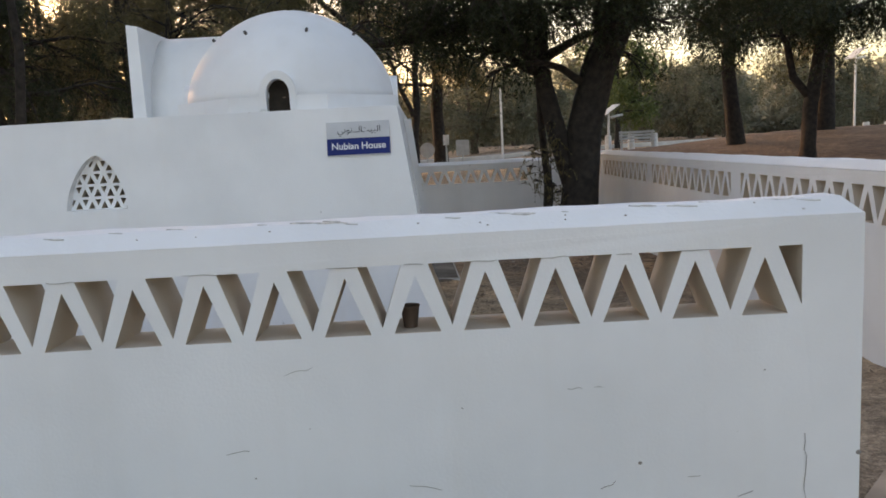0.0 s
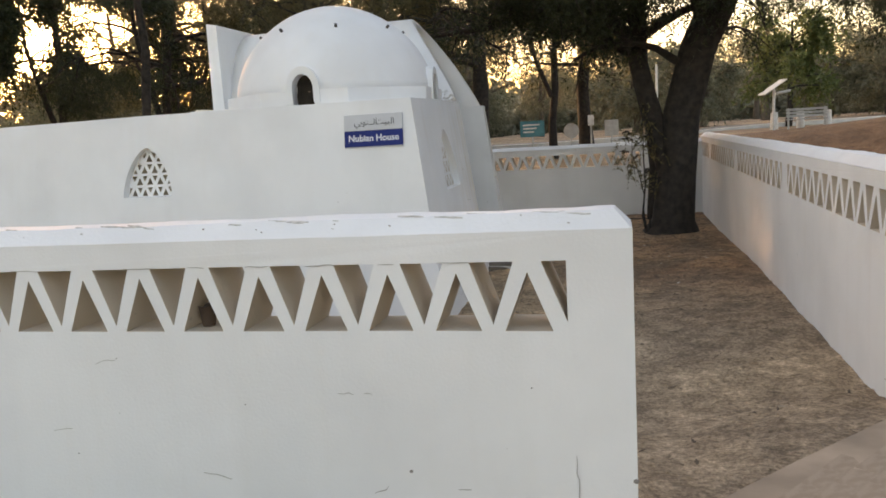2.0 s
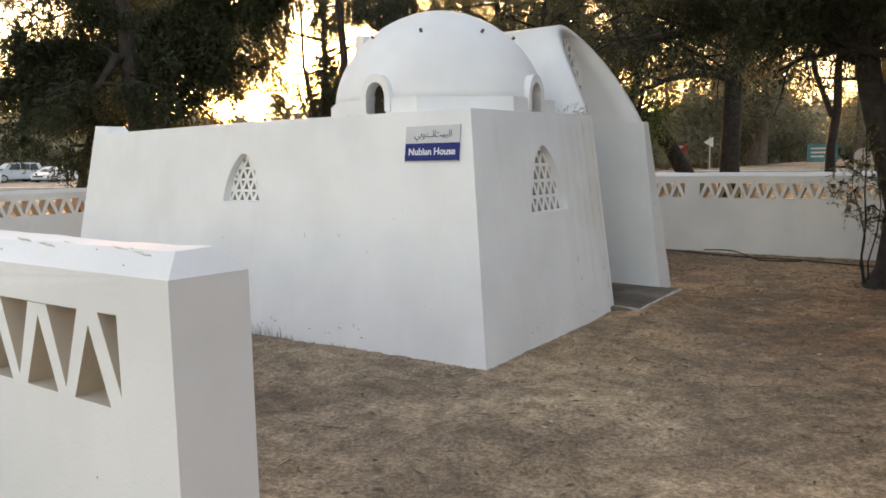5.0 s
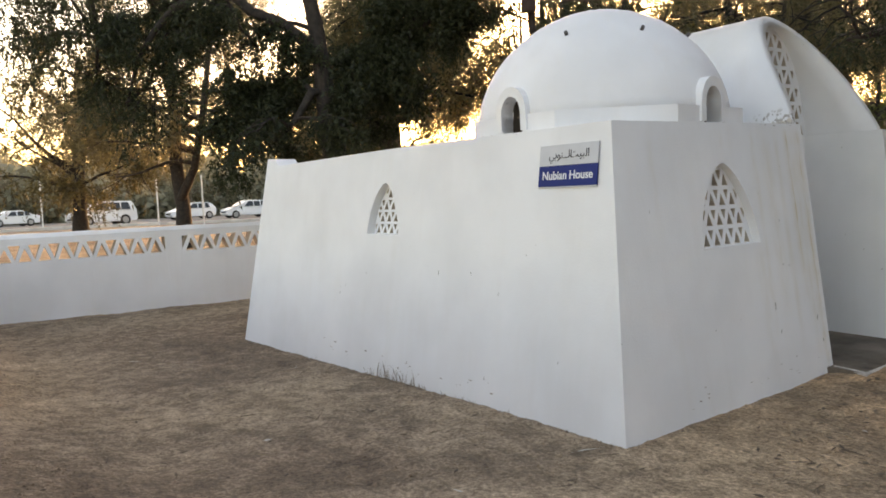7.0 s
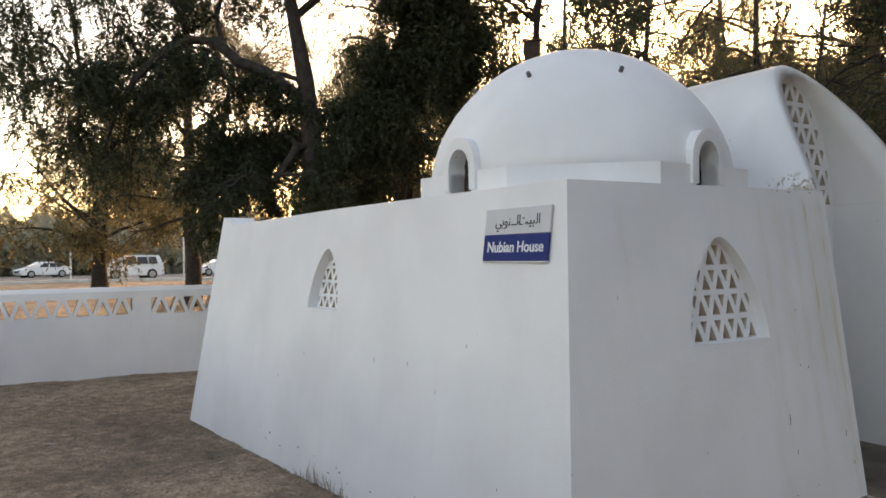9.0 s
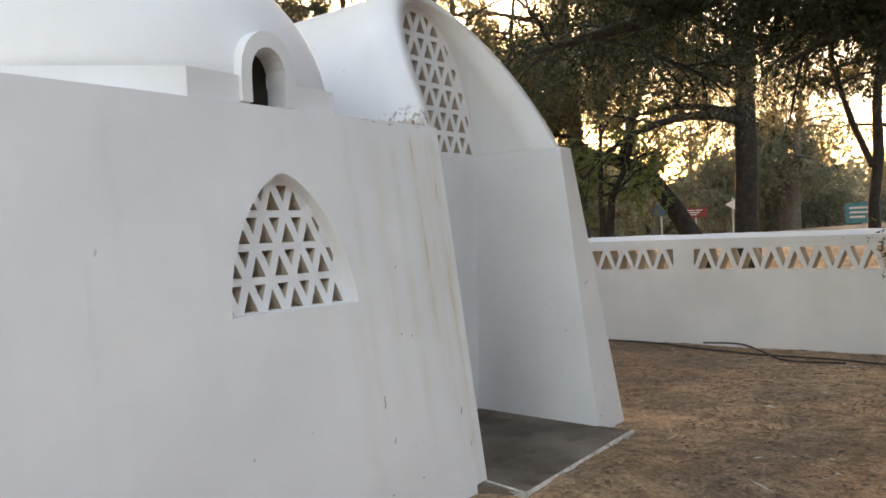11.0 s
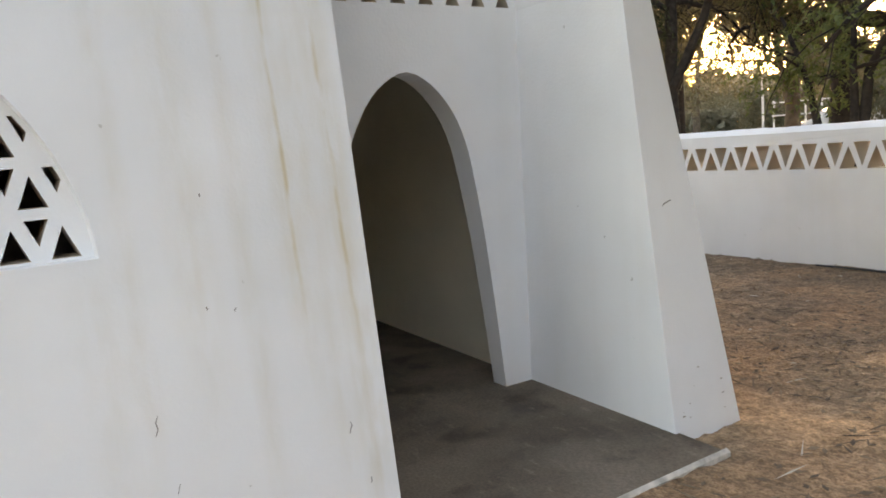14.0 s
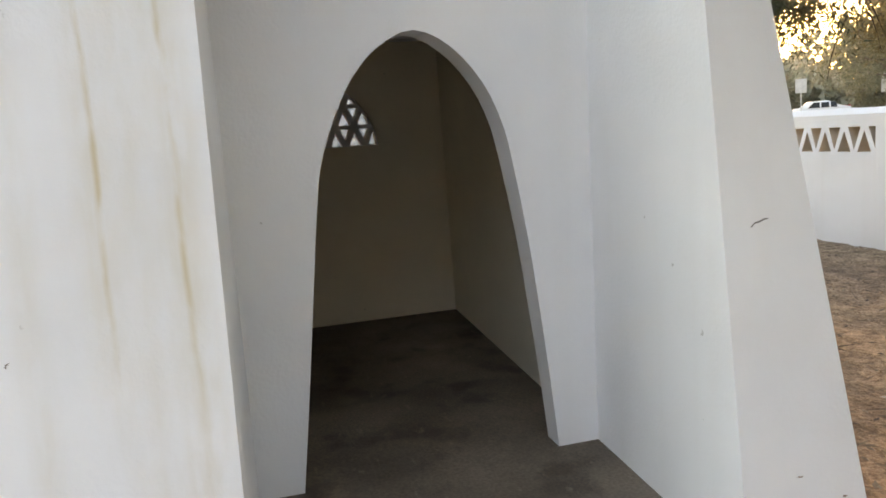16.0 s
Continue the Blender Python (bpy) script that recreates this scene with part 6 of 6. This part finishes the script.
wall_east = bpy.data.objects["wall_east"]
chip_line("chip", lambda k, j: ((3.05 + 0.15 * k / 7 - 0.002, 4.6 + 0.16 * j + 1.4 * k * j, 0.25 + 1.0 * k), (-1, 0, 0)), 8, 5, wall_east, "dark chipped spot in the plaster", (0.002, 0.009))
chip_line("chip", lambda k, j: ((CX - 0.42 + 0.84 * k, CY - APO * 0.998 + 0.0 * j + 0.034 * k, 2.185 + 0.012 * j), (0, -1, 0)), 9, 6, house, "grimy flake on the edge of the drum", (0.008, 0.03))
chip_line("chip", lambda k, j: ((-2.2 + 1.85 * k, front_y(TOP) + 0.003, TOP - 0.012 * j), (0, -1, 0.13)), 8, 7, house, "grimy flake on the edge of the roof", (0.006, 0.022))
chip_line("chip", lambda k, j: ((side_x(9.2, TOP), 8.3 + 1.5 * k ** 0.6, TOP + 0.015 - 0.008 * j), (1, 0, 0.14)), 9, 8, house, "grimy flake on the edge of the roof", (0.008, 0.03), M_SCUFF)


def broken_corner():
    """A broken lump of bare render on the roof edge at the foot of the vault."""
    rr = random.Random(2)
    for n in range(11):
        bm = bmesh.new()
        k = n / 10
        r = rr.uniform(0.012, 0.028) * (0.6 + 0.6 * k)
        m = Matrix.Translation((-0.395 - rr.uniform(0.0, 0.05), 9.53 + 0.26 * k, 2.085 + 0.3 * r + 0.03 * k * rr.random())) @ Euler((rr.random() * 3, rr.random() * 3, rr.random() * 3)).to_matrix().to_4x4() @ Matrix.Diagonal((1, rr.uniform(0.7, 1.6), rr.uniform(0.5, 1.0), 1))
        v = bmesh.ops.create_icosphere(bm, subdivisions=2, radius=r, matrix=m)["verts"]
        for p in v:
            p.co += Vector((rr.uniform(-1, 1), rr.uniform(-1, 1), rr.uniform(-1, 1))) * r * 0.13
        house_part(part("broken_plaster", bm, M_CHIP if n % 4 == 3 else M_LIME, label="crumbling lump of broken plaster"))


broken_corner()


def chips_on_house():
    inner_y = lambda x: 11.2965 - (x + 0.036) * 0.0532
    chip_line("chip", lambda k, j: ((-0.18 - 0.95 * k, inner_y(-0.18 - 0.95 * k), -0.01 + 0.12 * j * j), (0, -1, 0)), 12, 31, house, "dark chipped spot low on the porch wall", (0.004, 0.013))
    chip_line("chip", lambda k, j: ((-0.078 - 0.113 * (0.02 + 0.25 * k), 11.34 + 0.33 * j, 0.0 + 0.25 * k), (1, 0.04, 0.11)), 9, 32, house, "dark chipped spot low on the porch wall", (0.003, 0.010))
    chip_line("chip", lambda k, j: ((-4.2 + 2.9 * k, front_y(0.13 * j * j) - 0.001, 0.13 * j * j), (0, -1, 0.13)), 22, 33, house, "flaked plaster at the foot of the wall", (0.004, 0.022))
    chip_line("chip", lambda k, j: ((side_x(7.2 + 2.6 * k, 0.16 * j * j), 7.2 + 2.6 * k, 0.16 * j * j), (1, 0, 0.14)), 16, 34, house, "flaked plaster at the foot of the wall", (0.003, 0.014))


chips_on_house()


def pier_cracks():
    """Cracks and knocked spots on the end of the garden wall beside the gate."""
    rr = random.Random(14)
    for line, w in (([(3.103, 0.36), (3.112, 0.31), (3.128, 0.27), (3.122, 0.22), (3.136, 0.17), (3.134, 0.13)], 0.004), ([(3.16, 0.335), (3.19, 0.325), (3.23, 0.33), (3.28, 0.325)], 0.003),
                    ([(3.288, 0.31), (3.28, 0.27), (3.272, 0.22), (3.276, 0.16)], 0.010), ([(3.095, 0.985), (3.115, 0.997), (3.13, 1.0)], 0.004), ([(3.10, 0.93), (3.15, 0.932)], 0.003)):
        crack([(x + rr.uniform(-0.003, 0.003), z) for x, z in line], w, 4.5255, "dark crack in the end of the wall", "wall_east")


pier_cracks()
chip_line("chip", lambda k, j: ((3.049 + 0.0125 * (0.05 + 0.42 * k), 4.58 + 0.42 * k, 0.12 + 0.7 * j * j), (-1, 0, 0)), 12, 15, wall_east, "dark chipped spot in the plaster", (0.003, 0.014))


def clods():
    """Crumbs of soil and plaster along the foot of the house and walls."""
    rr = random.Random(21)
    verts, faces = [], []
    for n in range(900):
        k = rr.random()
        pick = rr.random()
        d = abs(rr.gauss(0, 0.07)) + 0.012
        if pick < 0.45:
            x, y = -6.2 + 6.1 * k, 7.05 - d
        elif pick < 0.7:
            x, y = -0.07 + d, 7.05 + 2.7 * k
        elif pick < 0.85:
            x, y = 3.0 - d - 0.0, 4.6 + 11 * k
        else:
            x, y = 3.0 - 9 * k, 16.12 - d
        z = terrain(x, y)
        r = rr.uniform(0.004, 0.013) * (1.6 if rr.random() < 0.08 else 1)
        at = len(verts)
        a0 = rr.random() * 6
        for i in range(5):
            a = a0 + math.tau * i / 5
            verts.append((x + r * math.cos(a) * rr.uniform(0.8, 1.4), y + r * math.sin(a) * rr.uniform(0.7, 1.2), z - 0.003))
        verts.append((x + r * 0.2, y, z + r * rr.uniform(0.6, 1.1)))
        faces += [(at + i, at + (i + 1) % 5, at + 5) for i in range(5)]
    ob = mesh_ob("soil_crumbs", verts, faces, M_CHIP)
    return tagged(ob, "crumbs of soil and plaster along the wall feet", "debris", kind="stuff")


clods()


def yard_crumbs():
    """Small lumps of the trodden sand, all over the yard."""
    rr = random.Random(23)
    verts, faces = [], []
    while len(verts) < 6 * 15000:
        x, y = rr.uniform(-8.8, 2.95), rr.uniform(3.6, 16.0)
        if -6.5 < x < 0.3 and 6.9 < y < 12.2 or rr.random() > 0.4 + noise.noise((x * 1.1, y * 1.1, 4)):
            continue
        z = terrain(x, y) + relief(x, y)
        r = rr.uniform(0.006, 0.016) * (1.7 if rr.random() < 0.08 else 1)
        at, a0 = len(verts), rr.random() * 6
        for i in range(5):
            a = a0 + math.tau * i / 5
            verts.append((x + r * math.cos(a) * rr.uniform(0.8, 1.5), y + r * math.sin(a) * rr.uniform(0.7, 1.2), z - 0.004))
        verts.append((x + r * 0.2, y, z + r * rr.uniform(0.35, 0.8)))
        faces += [(at + i, at + (i + 1) % 5, at + 5) for i in range(5)]
    return tagged(mesh_ob("sand_crumbs", verts, faces, M_SAND), "small crumbs of dry sand strewn over the yard", "sand", kind="stuff")


yard_crumbs()


# ---- scratches on the house, weeds and asphalt ----
def house_mark(pts, width, lift, label, mat=None):
    """A thin dark scratch on a face of the house: pts are places on it, lift the way it faces."""
    verts, faces = [], []
    lift = Vector(lift).normalized()
    for i, p in enumerate(pts):
        q = Vector(pts[min(i + 1, len(pts) - 1)]) - Vector(pts[max(i - 1, 0)])
        sd = q.cross(lift).normalized() * 0.6 * width * (0.4 + 0.6 * math.sin(math.pi * (i + 0.5) / len(pts)))
        p = Vector(p) + lift * 0.003
        verts += [p - sd, p + sd, p - lift * 0.004]
    for i in range(len(pts) - 1):
        a, b = i * 3, i * 3 + 3
        faces += [(a, a + 1, b + 1, b), (a + 1, a + 2, b + 2, b + 1), (a + 2, a, b, b + 2)]
    return house_part(mesh_ob("scratch", verts, faces, mat or M_CRACK, label=label))


rng = random.Random(8)
for y, z, length, w in ((9.06, 0.55, 0.06, 0.003), (9.70, 0.39, 0.04, 0.004), (9.30, 1.26, 0.012, 0.004), (9.27, 0.9, 0.012, 0.004), (9.1, 0.36, 0.03, 0.002), (9.36, 0.88, 0.012, 0.003),
                        (8.2, 0.5, 0.012, 0.002), (9.75, 0.2, 0.02, 0.003)):
    house_mark([(side_x(y, z + k * length), y + rng.uniform(-0.004, 0.004) + 0.15 * k * length, z + k * length) for k in (0, 0.33, 0.66, 1)], w, (1, 0, 0.14), "short dark scratch in the plaster")
for x, z, length, w in ((-2.2, 0.9, 0.04, 0.003), (-1.75, 0.92, 0.03, 0.003), (-1.1, 1.1, 0.02, 0.003), (-3.9, 0.6, 0.03, 0.003), (-0.7, 0.35, 0.02, 0.003), (-1.5, 0.1, 0.03, 0.004)):
    house_mark([(x + rng.uniform(-0.004, 0.004), front_y(z + k * length), z + k * length) for k in (0, 0.33, 0.66, 1)], w, (0, -1, 0.13), "short dark scratch in the plaster")
house_mark([(-0.199, 11.40, 1.014), (-0.2, 11.415, 1.026), (-0.201, 11.43, 1.027), (-0.202, 11.447, 1.034), (-0.203, 11.463, 1.034)], 0.004, (1, 0.05, 0.1), "dark gouge on the end of the porch wall", M_VENT)


def weeds():
    """Dry stalks and grass along the foot of the front wall."""
    nr = np.random.RandomState(3)
    verts, faces = [], []
    for i in range(170):
        c = nr.choice((-3.05, -2.7, -2.3, -1.6, -4.6))
        x = c + nr.normal(0, 0.16)
        y = front_y(-0.12) - abs(nr.normal(0, 0.03)) - 0.005
        z = terrain(x, y) - 0.02
        hgt = nr.uniform(0.05, 0.2) * (1.0 if c in (-3.05, -2.7) else 0.4)
        a = nr.uniform(0, math.tau)
        d = Vector((math.cos(a), math.sin(a) - 0.2, 0)) * 0.35 * hgt
        w = Vector((-math.sin(a), math.cos(a), 0)) * 0.003
        p = Vector((x, y, z))
        k = len(verts)
        verts += [p - w, p + w, p + d * 0.4 + w * 0.8 + Vector((0, 0, hgt * 0.6)), p + d * 0.4 - w * 0.8 + Vector((0, 0, hgt * 0.6)), p + d + Vector((0, 0, hgt))]
        faces += [(k, k + 1, k + 2, k + 3), (k + 3, k + 2, k + 4)]
    m = simple("dry_stalk", (0.3, 0.24, 0.18), 0.9, vary=0.4, scale=20, bumpy=0)
    return tagged(mesh_ob("weeds", verts, faces, m), "dry weeds along the foot of the house wall", "weeds", kind="stuff")


weeds()
M_TAR = simple("old_asphalt", (0.10, 0.085, 0.07), 0.95, vary=0.75, scale=24, bumpy=1.0)
tagged(box(-12, 0.6, 1.5, 2.925, 0.0, 0.156, M_TAR, "asphalt_strip"), "dark gritty asphalt along the garden wall", "path", kind="structure")


def nest_box():
    """Dark wooden box strapped to the slender trunk behind the house."""
    root = tagged(empty("nest_box", (-6.38, 12.36, 4.78), 42), "dark brown wooden box fixed to a slender trunk", "box")
    box(-0.12, 0.12, -0.1, 0.08, -0.2, 0.17, M_BOX, "case", root, bevel=0.006)
    block([(-0.14, -0.14, 0.175), (0.14, -0.14, 0.175), (0.14, 0.1, 0.2), (-0.14, 0.1, 0.2), (-0.14, -0.14, 0.195), (0.14, -0.14, 0.195), (0.14, 0.1, 0.22), (-0.14, 0.1, 0.22)], M_BOX, "lid", root)
    box(-0.03, 0.03, 0.081, 0.2, -0.1, 0.06, M_BOX, "bracket", root)


M_BOX = simple("dark_brown_wood", (0.05, 0.03, 0.022), 0.8, vary=0.3, scale=12)
nest_box()


# ---- brick pavers by the gate ----
def make_pavers():
    m, t, b = material("brick_paver", 0.9)
    info = t.nodes.new("ShaderNodeObjectInfo")
    c = ramp(t, info.outputs["Random"], [(0.0, (0.375, 0.27, 0.195)), (1.0, (0.405, 0.295, 0.215))])
    dust = ramp(t, noise_tex(t, 3.0, 6, None, "Generated"), [(0.4, (0.33, 0.24, 0.17)), (0.6, (0.44, 0.335, 0.245))])
    t.links.new(mix(t, 0.5, c, dust), b.inputs["Base Color"])
    bump(t, b, noise_tex(t, 60, 4), 0.5, 0.004)
    a, w, h, e = 0.0997, 0.0497, 0.0009, 0.0007
    low = [(-a, -w, -0.03), (a, -w, -0.03), (a, w, -0.03), (-a, w, -0.03)]
    mid = [(-a, -w, h - e), (a, -w, h - e), (a, w, h - e), (-a, w, h - e)]
    top = [(-a + e, -w + e, h), (a - e, -w + e, h), (a - e, w - e, h), (-a + e, w - e, h)]
    me = bpy.data.meshes.new("paver")
    me.from_pydata(low + mid + top, [], [(i + k, (i + 1) % 4 + k, (i + 1) % 4 + k + 4, i + k + 4) for k in (0, 4) for i in range(4)] + [(8, 9, 10, 11)])
    me.materials.append(m)
    paved = bpy.data.objects["pavement"]
    rr = random.Random(6)
    turn = math.degrees(math.atan2(0.79, 0.61))

    def inside(x, y):
        hit = False
        for i in range(len(pave)):
            (x0, y0), (x1, y1) = pave[i], pave[i - 1]
            if (y0 > y) != (y1 > y) and x < (x1 - x0) * (y - y0) / (y1 - y0) + x0:
                hit = not hit
        return hit

    for j in range(18):
        for i in range(-8, 8):
            u, v = 0.2 * (i + 0.5 * (j % 2)), 0.06 + 0.1 * j
            x, y = 2.3 + 0.61 * u + 0.79 * v, 3.72 + 0.79 * u - 0.61 * v
            if not all(inside(x + p, y + q) for p in (-0.1, 0.1) for q in (-0.1, 0.1)) or (x < 1.72 and y > 2.5) or y > 4.36:
                continue
            ob = new("paver", me)
            ob.parent = paved
            ob.matrix_world = pose(x, y, 0.148 + rr.uniform(-0.0006, 0.0002), rr.uniform(-0.4, 0.4), rr.uniform(-0.4, 0.4), turn + rr.uniform(-0.5, 0.5))


make_pavers()
